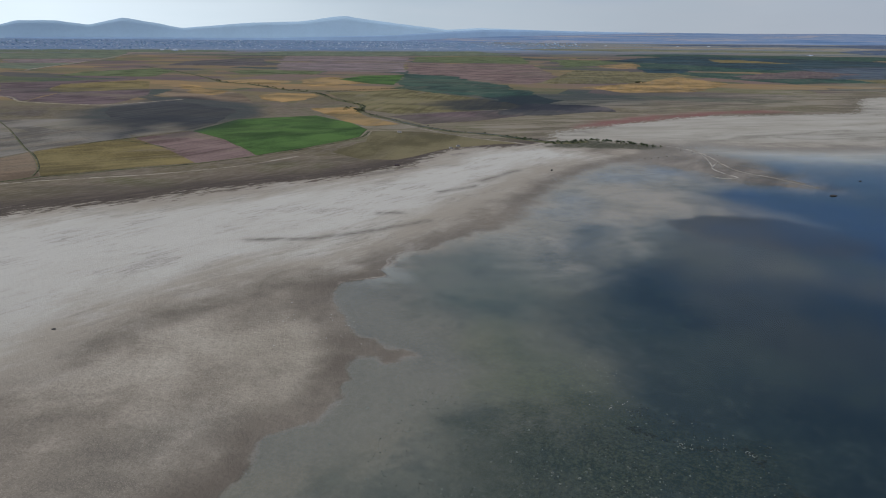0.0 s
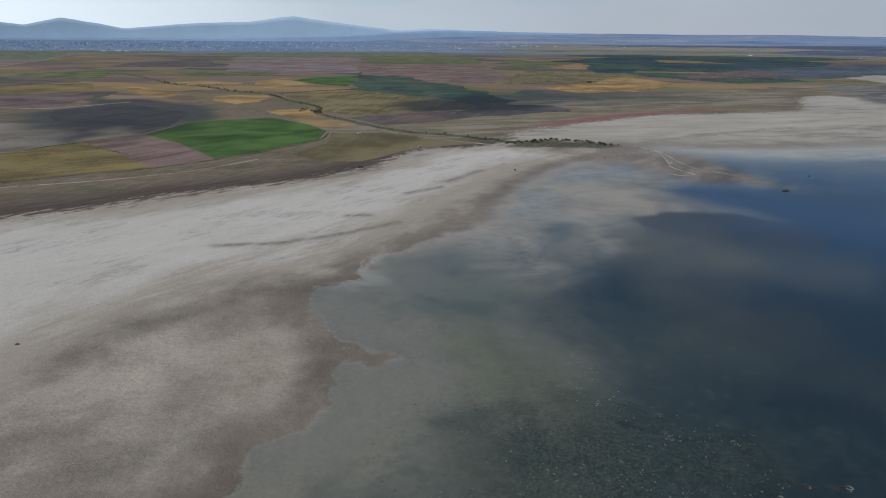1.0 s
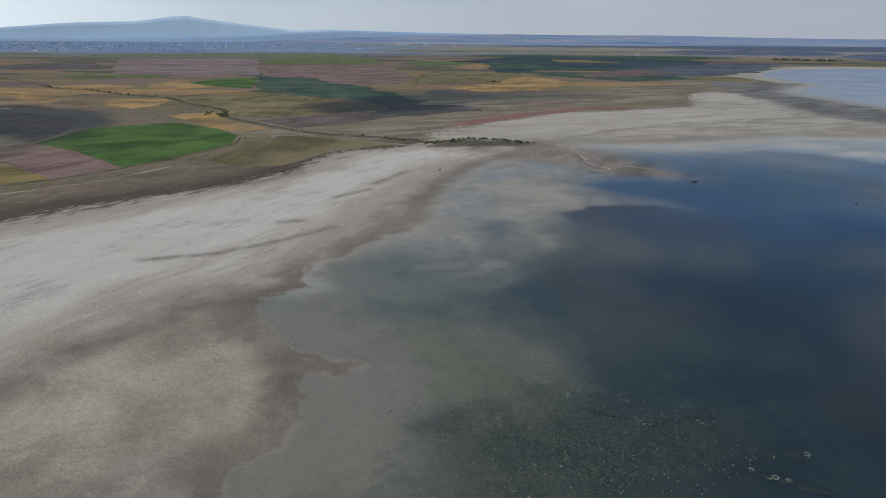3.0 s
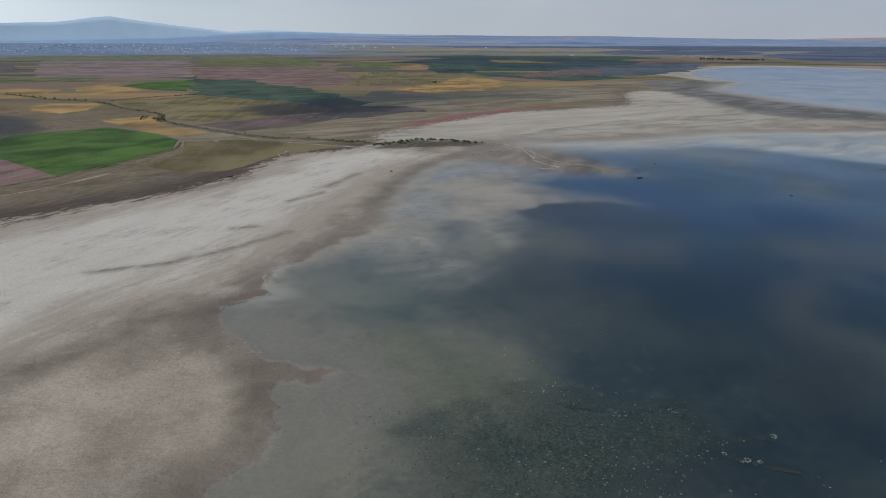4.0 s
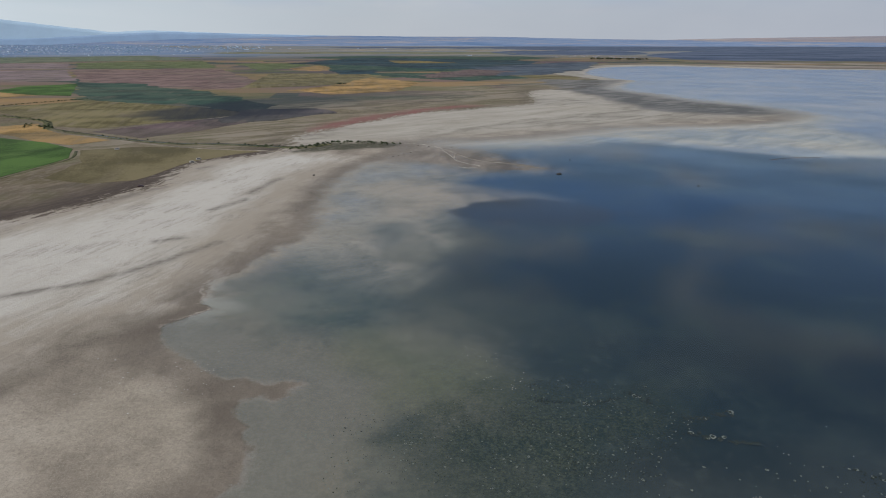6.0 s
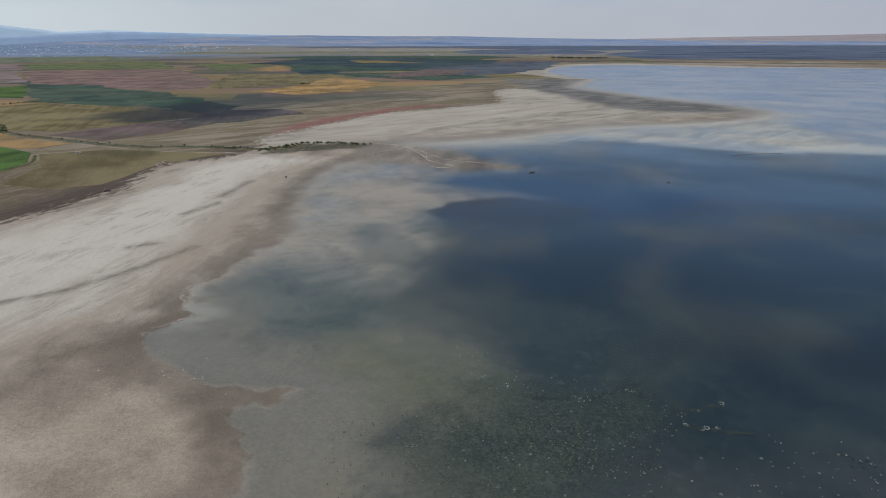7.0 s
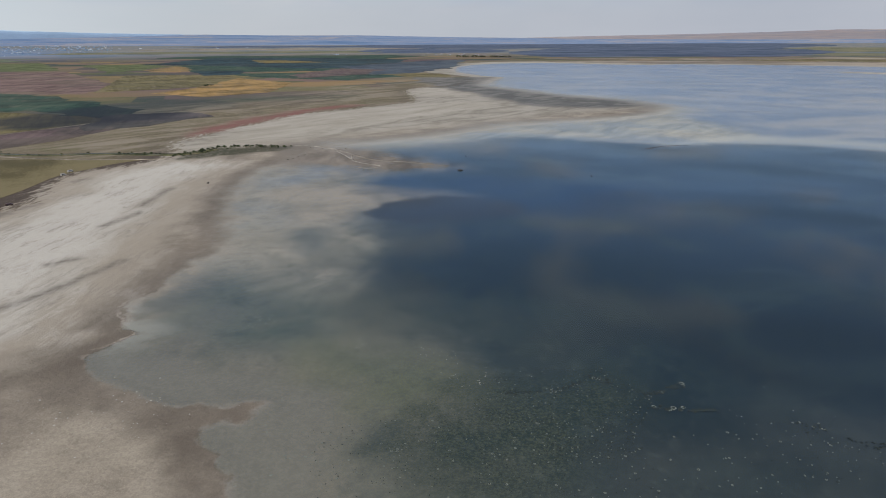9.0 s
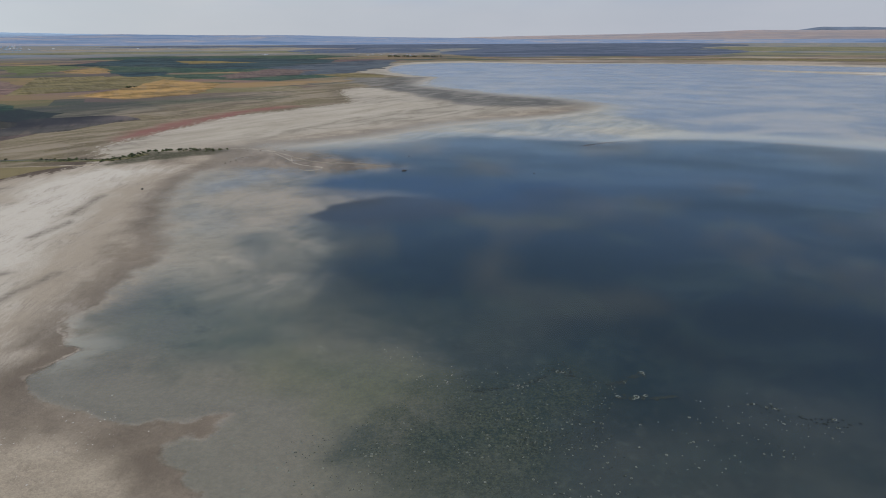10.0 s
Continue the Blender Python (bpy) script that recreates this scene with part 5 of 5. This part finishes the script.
along([(93, 654), (114, 663), (144, 684), (172, 670), (193, 645)], 60, 2.2, (0, 1, 1, 3), 0.6, 1.15, 0.8)
along(CREEK[63:72], 16, 5, (2, 2, 1), 0.35, 0.8, 0.5)
along(CREEK[10:24], 40, 4, (0, 1, 2), 0.7, 1.4)
along([(-260, 1293), (-197, 1360), (-109, 1419)], 64, 1.5, (1, 1, 3), 0.6, 1.0)
along([(-165, 990), (-140, 955), (-135, 940)], 14, 6, (0, 1), 0.6, 1.2)
for x, y, sc in ((74, 679, 1.2), (80, 680, 1.0), (66, 683, 0.8), (181, 660, 1.0), (190, 655, 0.8), (168, 668, 0.9), (205, 640, 0.6), (150, 680, 0.9)):
    plant(0, x, y, sc, 0.9)
along([(455, 1660), (480, 1690)], 7, 5, (0, 3), 1.4, 2.2)
along([(3000, 3820), (3120, 3680), (3230, 3530)], 64, 16, (4,), 1.0, 1.6)
for k, spots in zip(kinds, slots):
    first = True
    for x, y, scale, lift in spots:
        a, b, c = on_land(x, y, lift)
        turn = pose(a, b, c, 0, 0, rng.uniform(0, 360)) @ Matrix.Diagonal((scale, scale, scale * rng.uniform(0.85, 1.1), 1))
        if first:
            k.matrix_basis = turn
            home, first = k.scale.copy(), False
        else:
            k.scale = (1, 1, 1)
            copy_thing(k, turn)
            k.scale = home

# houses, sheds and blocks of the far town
# walls, tiles and grey roofs get a blue tint as painted distance haze
wall_pale = plain("hazed_pale_render", (0.24, 0.31, 0.40), 0.9, 0, 0.15, 0.3)
wall_grey = plain("hazed_grey_render", (0.20, 0.26, 0.36), 0.9, 0, 0.15, 0.3)
roof_tile = plain("hazed_tile", (0.17, 0.17, 0.22), 0.9, 0, 0.2, 0.4)
roof_grey = plain("hazed_grey_roof", (0.16, 0.21, 0.30), 0.8, 0, 0.2, 0.4)
roof_white = plain("white_sheet_roof", (0.72, 0.74, 0.76), 0.5, 0, 0.08, 0.1)
roof_rust = plain("red_tile", (0.28, 0.16, 0.13), 0.9, 0, 0.2, 0.4)
glass_dark = plain("dark_window", (0.06, 0.07, 0.09), 0.25, 0, 0.2, 2)


def house(name, w, l, h, rise, wall, roof, label, group, storeys=0):
    """A building with walls and a pitched or flat roof; storeys give rows of windows."""
    base = tagged(new(name), label, "building", group)
    bm = bmesh.new()
    box(bm, -w / 2, -l / 2, -2.5, w / 2, l / 2, h)
    body = part("wall", bm, wall, base)
    bm = bmesh.new()
    o = 0.35
    if rise > 0:
        p = [(-w / 2 - o, -l / 2 - o, h), (w / 2 + o, -l / 2 - o, h), (w / 2 + o, l / 2 + o, h), (-w / 2 - o, l / 2 + o, h), (-w / 2 - o, 0, h + rise), (w / 2 + o, 0, h + rise)]
        v = [bm.verts.new(q) for q in p]
        for f in ((0, 1, 5, 4), (2, 3, 4, 5), (1, 2, 5), (3, 0, 4), (3, 2, 1, 0)):
            bm.faces.new([v[i] for i in f])
    else:
        box(bm, -w / 2 - o, -l / 2 - o, h, w / 2 + o, l / 2 + o, h + 0.5)
    part("roof", bm, roof, base)
    for st in range(storeys):
        bm = bmesh.new()
        box(bm, -w / 2 + 1, -l / 2 - 0.05, st * 3 + 1.0, w / 2 - 1, -l / 2 + 0.1, st * 3 + 2.2)
        part("window", bm, glass_dark, base, "dark window band")
    return base


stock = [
    house("house", 11, 8, 4.0, 2.2, wall_pale, roof_tile, "pale house with tiled roof, painted haze blue", "houses of the town"),
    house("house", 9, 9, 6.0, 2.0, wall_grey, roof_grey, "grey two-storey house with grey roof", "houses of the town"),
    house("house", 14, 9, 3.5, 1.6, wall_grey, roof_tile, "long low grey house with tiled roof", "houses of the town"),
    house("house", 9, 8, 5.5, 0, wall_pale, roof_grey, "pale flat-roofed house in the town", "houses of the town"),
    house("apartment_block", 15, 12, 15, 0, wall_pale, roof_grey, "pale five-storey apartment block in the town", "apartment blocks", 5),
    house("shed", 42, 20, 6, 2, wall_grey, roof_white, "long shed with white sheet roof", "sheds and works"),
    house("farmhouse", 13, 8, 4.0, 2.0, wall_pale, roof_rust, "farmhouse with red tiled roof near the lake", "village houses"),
]
lots = [[] for _ in stock]


for _ in range(340):
    az = rng.uniform(-37, 8)
    if az < -15:
        el = rng.triangular(0.12, 0.66, 0.5)
    else:
        el = rng.triangular(0.22, 0.80 - max(0, az) * 0.04, 0.5)
    lots[rng.choices((0, 1, 2, 3, 4), (5, 4, 3, 4, 0.7))[0]].append((*bearing(az, el), rng.uniform(0, 360)))
for az, el, turn in ((-22.6, 0.93, 8), (-22.0, 0.92, 10), (-23.6, 0.9, 4), (-17.6, 0.60, 0), (-15.9, 0.62, 15), (-19.5, 0.78, 5), (-26.8, 0.62, 20), (-20.8, 0.74, 0), (4.5, 0.42, 0), (11.5, 0.38, 5), (13, 0.36, 0), (18.7, 0.36, 0), (21.0, 0.35, 3)):
    lots[5].append((*bearing(az, el), turn))
for i in range(9):
    lots[4].append((*bearing(14.4 + 0.24 * i + rng.uniform(-0.05, 0.05), 0.34 + rng.uniform(-0.03, 0.03)), rng.uniform(-15, 15)))
for az, el in ((-17.3, 0.36), (-17.1, 0.36), (-17.5, 0.33)):
    lots[4].append((*bearing(az, el), 10))
for _ in range(34):
    lots[rng.choice((6, 6, 2, 0))].append((*bearing(rng.uniform(35.2, 39.5), rng.uniform(0.85, 1.02)), rng.uniform(0, 360)))
for _ in range(18):
    lots[rng.choice((6, 6, 3))].append((*bearing(rng.uniform(40.0, 42.4), rng.uniform(0.95, 1.08)), rng.uniform(0, 360)))
for _ in range(9):
    lots[rng.choice((6, 2, 3))].append((*bearing(rng.uniform(27.3, 29.2), rng.uniform(0.82, 0.98)), rng.uniform(0, 360)))
lots[5].append((*bearing(28.3, 0.93), 10))
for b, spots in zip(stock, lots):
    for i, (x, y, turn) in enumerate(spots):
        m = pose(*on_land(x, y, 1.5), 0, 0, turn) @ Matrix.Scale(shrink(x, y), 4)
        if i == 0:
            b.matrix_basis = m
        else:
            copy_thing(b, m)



def rooftops(count):
    """The rest of the town: small houses with pitched roofs, too many and too far to tell apart."""
    verts, faces = [], []
    while len(verts) < 10 * count:
        az = rng.uniform(-42, 11)
        el = 0.10 + rng.betavariate(1.6, 2.6) * (0.86 - max(0, az) * 0.03)
        if value_noise(np.array([az * 10]), np.array([el * 60]), 9, 33)[0] < rng.uniform(-0.8, 0.6):
            continue
        cx_, cy_, cz = on_land(*bearing(az, el), 1.4)
        w, l, h, up_ = rng.uniform(2, 5.5), rng.uniform(1.5, 3.5), rng.choice((0.8, 1.2, 1.6, 2.2, 4.0)), rng.uniform(0.2, 0.9)
        a = rng.uniform(0, 3.14)
        ca, sn = math.cos(a), math.sin(a)
        k = len(verts)
        for x, y, z in ((-w, -l, -2), (w, -l, -2), (w, l, -2), (-w, l, -2), (-w, -l, h), (w, -l, h), (w, l, h), (-w, l, h), (-w, 0, h + up_), (w, 0, h + up_)):
            verts.append((cx_ + x * ca - y * sn, cy_ + x * sn + y * ca, cz + z))
        faces += [tuple(k + j for j in f) for f in ((0, 1, 5, 4), (2, 3, 7, 6), (1, 2, 6, 9, 5), (3, 0, 4, 8, 7), (4, 5, 9, 8), (6, 7, 8, 9))]
    me = bpy.data.meshes.new("rooftops")
    me.from_pydata(verts, [], faces)
    k = Mat("hazed_town_walls")
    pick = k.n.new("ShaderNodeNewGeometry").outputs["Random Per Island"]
    # blue cast of the rooftops is haze put into their colour
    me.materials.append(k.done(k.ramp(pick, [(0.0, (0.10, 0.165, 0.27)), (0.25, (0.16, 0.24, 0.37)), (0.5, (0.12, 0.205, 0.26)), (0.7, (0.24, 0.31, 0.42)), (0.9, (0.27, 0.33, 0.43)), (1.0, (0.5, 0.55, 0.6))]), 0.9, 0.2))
    return tagged(new("rooftops", me), "crowded small town houses on the plain, painted haze blue", "houses", kind="stuff")


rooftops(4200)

# vehicles
tyre_black = plain("tyre", (0.02, 0.02, 0.02), 0.9)
paint_white = plain("white_paint", (0.32, 0.31, 0.29), 0.4, 0, 0.08)
paint_dark = plain("dark_red_paint", (0.06, 0.03, 0.03), 0.4, 0, 0.1)


def vehicle(name, length, width, height, paint, label, bonnet=0.25):
    """A car or van: a bevelled body, a cabin with windows, four wheels."""
    base = tagged(new(name), label, "vehicle")
    bm = bmesh.new()
    box(bm, -length / 2, -width / 2, 0.35, length / 2, width / 2, height * 0.58, 0.12)
    part("body", bm, paint, base)
    bm = bmesh.new()
    box(bm, -length / 2 + 0.1, -width / 2 + 0.1, height * 0.56, length / 2 - length * bonnet, width / 2 - 0.1, height, 0.16)
    part("cabin", bm, paint, base)
    for y in (-width / 2 + 0.08, width / 2 - 0.08):
        bm = bmesh.new()
        box(bm, -length / 2 + 0.4, y - 0.03, height * 0.64, length / 2 - length * bonnet - 0.35, y + 0.03, height * 0.88)
        part("side_window", bm, glass_dark, base)
    for x in (-length * 0.31, length * 0.31):
        for y in (-width / 2 + 0.1, width / 2 - 0.1):
            bm = bmesh.new()
            bmesh.ops.create_cone(bm, cap_ends=True, segments=14, radius1=0.34, radius2=0.34, depth=0.22, matrix=Matrix.Translation((x, y, 0.34)) @ Matrix.Rotation(radians(90), 4, "X"))
            part("wheel", bm, tyre_black, base)
    return base


vehicle("van", 4.6, 1.8, 2.0, paint_white, "white van parked on the steppe", 0.14).matrix_basis = pose(*on_land(-63, 721, 1.5), 0, 0, 12)
vehicle("van", 4.2, 1.8, 1.8, paint_white, "white van parked at the salt flat's edge", 0.16).matrix_basis = pose(*on_land(-4, 613, 1.5), 0, 0, 30)
vehicle("van", 4.4, 1.8, 1.9, paint_white, "white van with dusty sides at the salt flat's edge", 0.14).matrix_basis = pose(*on_land(3, 626, 1.5), 0, 0, 24)
vehicle("car", 4.4, 1.8, 1.5, paint_dark, "dark red car parked beside the wrack line").matrix_basis = pose(*on_land(-48, 523, 1.5), 0, 0, 20)

# stones and islets
rock_dark = plain("wet_rock", (0.028, 0.026, 0.024), 0.7, 0, 0.4, 2.5)


def boulder(name, size, mat, label, category, seed):
    """A weathered lump: a ball of facets pushed in and out, flattened below."""
    r = random.Random(seed)
    bm = bmesh.new()
    bmesh.ops.create_icosphere(bm, subdivisions=3, radius=1.0)
    off = Vector((r.random() * 9, r.random() * 9, r.random() * 9))
    for v in bm.verts:
        f = 1 + 0.35 * noise.noise(v.co * 1.4 + off) + 0.12 * noise.noise(v.co * 4 + off)
        v.co = Vector((v.co.x * f * size[0] / 2, v.co.y * f * size[1] / 2, max(v.co.z, -0.3) * f * size[2]))
    me = bpy.data.meshes.new(name)
    bm.to_mesh(me)
    bm.free()
    me.materials.append(mat)
    return tagged(new(name, me), label, category)


boulder("islet", (5.4, 3.0, 0.8), rock_dark, "dark mud islet standing in the lake", "islet", 1).matrix_basis = pose(263, 437, 0.05, 0, 0, 20)
boulder("islet", (1.9, 1.4, 0.6), rock_dark, "small dark mud islet standing in the lake", "islet", 2).matrix_basis = pose(312, 488, 0.05)
boulder("rock", (1.8, 1.1, 0.5), rock_dark, "dark rock lying on the salt flat", "rock", 3).matrix_basis = pose(-143, 205, 1.35)
boulder("rock", (1.7, 1.3, 0.8), rock_dark, "dark rock lying at the damp mud's edge", "rock", 4).matrix_basis = pose(79, 516, 0.55)
for i, (x, y) in enumerate(((513, 550), (221, 628), (228, 616), (246, 600), (330, 353), (172, 576), (178, 578), (186, 584), (196, 590))):
    boulder("rock", (1.6 + 0.2 * (i % 3), 1.1, 0.45), rock_dark, "small dark wet rock in the shallows", "rock", 10 + i).matrix_basis = pose(x, y, 0.04, 0, 0, 40 * i)

# ring mounds and weed clumps on the shallow bed, white flecks in place of birds and foam
crust_pale = plain("salt_rim", (0.19, 0.20, 0.18), 0.9, 0, 0.25, 1.2)
weed_dark = plain("weed_clump", (0.028, 0.036, 0.03), 0.8, 0, 0.35, 1.5)
fleck_white = plain("white_fleck", (0.33, 0.325, 0.305), 0.8, 0, 0.15, 1.5)


def mounds(name, spots, mat, label, category, rings=True, height=0.06, sunk=0.5):
    """Many small mounds or rings in one sheet; spots are (x, y, radius, z)."""
    verts, faces = [], []
    seg = 9
    r = random.Random(len(spots))
    depth = np.clip(inside(np.array([q[0] for q in spots]), np.array([q[1] for q in spots]), LAKE) * 0.012, 0, 0.7) * sunk
    for (x, y, rad, z), low_ in zip(spots, depth):
        k = len(verts)
        z = z - low_
        turn, ax = r.random() * 6.28, r.uniform(0.7, 1.0)
        rims = ((1.0, -0.05), (0.75, height), (0.42, -0.04)) if rings else ((1.0, -0.05), (0.6, height * 0.8))
        for f, h in rims:
            for j in range(seg):
                a = j / seg * 6.2832
                wob = f * rad * (1 + 0.22 * r.uniform(-1, 1))
                ca, sa_ = wob * math.cos(a), wob * ax * math.sin(a)
                verts.append((x + ca * math.cos(turn) - sa_ * math.sin(turn), y + ca * math.sin(turn) + sa_ * math.cos(turn), z + h))
        for b in range(len(rims) - 1):
            for j in range(seg):
                faces.append((k + b * seg + j, k + b * seg + (j + 1) % seg, k + (b + 1) * seg + (j + 1) % seg, k + (b + 1) * seg + j))
        if not rings:
            verts.append((x, y, z + height))
            for j in range(seg):
                faces.append((k + seg + j, k + seg + (j + 1) % seg, len(verts) - 1))
    me = bpy.data.meshes.new(name)
    me.from_pydata(verts, [], faces)
    me.materials.append(mat)
    return tagged(new(name, me), label, category, kind="stuff")


def spread(poly, count, rmin, rmax, z):
    """Spots strewn over a polygon of the plan, in loose clusters."""
    q = np.array(poly, float)
    lo, hi = q.min(0), q.max(0)
    out = []
    while len(out) < count:
        x, y = rng.uniform(lo[0], hi[0]), rng.uniform(lo[1], hi[1])
        if inside(np.array([x]), np.array([y]), q)[0] < 0 or value_noise(np.array([x]), np.array([y]), 12, 61)[0] < rng.uniform(-0.7, 0.5):
            continue
        out.append((x, y, rmin + (rmax - rmin) * rng.random() ** 2, z))
    return out


def chain(points, count, rmin, rmax, wander, z):
    p = np.array(points, float)
    seg = np.concatenate([[0], np.cumsum(np.hypot(*np.diff(p, axis=0).T))])
    out = []
    for i in range(count):
        s = seg[-1] * rng.random()
        out.append((np.interp(s, seg, p[:, 0]) + rng.gauss(0, wander), np.interp(s, seg, p[:, 1]) + rng.gauss(0, wander), rng.uniform(rmin, rmax), z))
    return out


GRIT = [(56, 165), (84, 146), (82, 124), (54, 108), (32, 122), (35, 153)]
NEAR = [(-10, 172), (21, 160), (34, 125), (75, 108), (115, 85), (112, 60), (60, 80), (20, 85), (-25, 140)]
clumps = spread([(-8, 165), (30, 165), (30, 104), (-8, 104)], 500, 0.06, 0.2, 0.0) + spread(GRIT, 1300, 0.07, 0.26, 0.0) + spread(NEAR, 520, 0.07, 0.22, 0.0)
clumps += chain([(76, 121), (82, 114), (90, 108)], 46, 0.35, 0.75, 0.6, 0.0) + chain([(79, 128), (86, 124), (96, 123)], 40, 0.35, 0.75, 0.6, 0.0)
clumps += chain([(77, 145), (79, 136)], 24, 0.3, 0.6, 0.8, 0.0) + chain([(48, 153), (63, 144), (72, 143)], 60, 0.2, 0.5, 0.5, 0.0) + chain([(103, 90), (104, 83)], 16, 0.3, 0.6, 1.2, 0.0) + chain([(104, 77), (112, 67)], 22, 0.3, 0.6, 1.2, 0.0)
mounds("weed_clumps", clumps, weed_dark, "dark weed clumps in the shallow lake", "weed", False, 0.10)
rims = spread([(-14, 165), (6, 165), (6, 108), (-20, 108), (-22, 140)], 60, 0.15, 0.42, 0.0) + spread(NEAR, 210, 0.15, 0.45, 0.0) + spread(GRIT, 90, 0.14, 0.34, 0.0) + [(x + rng.uniform(-0.3, 0.3), y + rng.uniform(-0.3, 0.3), r * 1.35, z) for x, y, r, z in clumps[::9]]
rims += spread([(-45, 150), (-5, 200), (0, 180), (-20, 140), (-40, 130)], 20, 0.2, 0.5, 0.0)
mounds("ring_mounds", rims, crust_pale, "pale crusted ring mounds in the shallow lake", "mound", True, 0.05)
# small white mounds that stand in for birds and foam on the water
flecks = []
for cx_, cy_, n, sx, sy in ((11, 252, 9, 3, 2), (14, 248, 8, 3, 2), (20, 243, 10, 4, 2), (8, 247, 8, 4, 2), (30, 209, 26, 1.8, 2.6), (47, 187, 6, 2, 2), (50, 181, 9, 1.5, 3), (41, 171, 7, 2, 3), (45, 163, 9, 3, 1.5), (50, 164, 6, 2, 2),
                            (45, 190, 5, 2, 2), (100, 100, 5, 10, 8)):
    flecks += [(cx_ + rng.gauss(0, sx), cy_ + rng.gauss(0, sy), rng.uniform(0.08, 0.2), 0.0) for _ in range(n)]
mounds("bird_foam_flecks", flecks, fleck_white, "white flecks on the lake, standing in for birds and foam", "salt", False, 0.05, 0.0)
shore_bits = []
for _ in range(170):
    x, y = rng.gauss(-52, 11), rng.gauss(214, 10)
    shore_bits.append((x, y, 0.08 + 0.32 * rng.random() ** 3, 0.0))
bits = np.array(shore_bits)
d = inside(bits[:, 0], bits[:, 1], LAKE)
shore_bits = [(x, y, r, max(0.0, min(-e * 0.02, 1.5))) for (x, y, r, z), e in zip(shore_bits, d)]
mounds("salt_scabs", shore_bits, fleck_white, "pale scabs of salt on damp mud", "salt", False, 0.05)
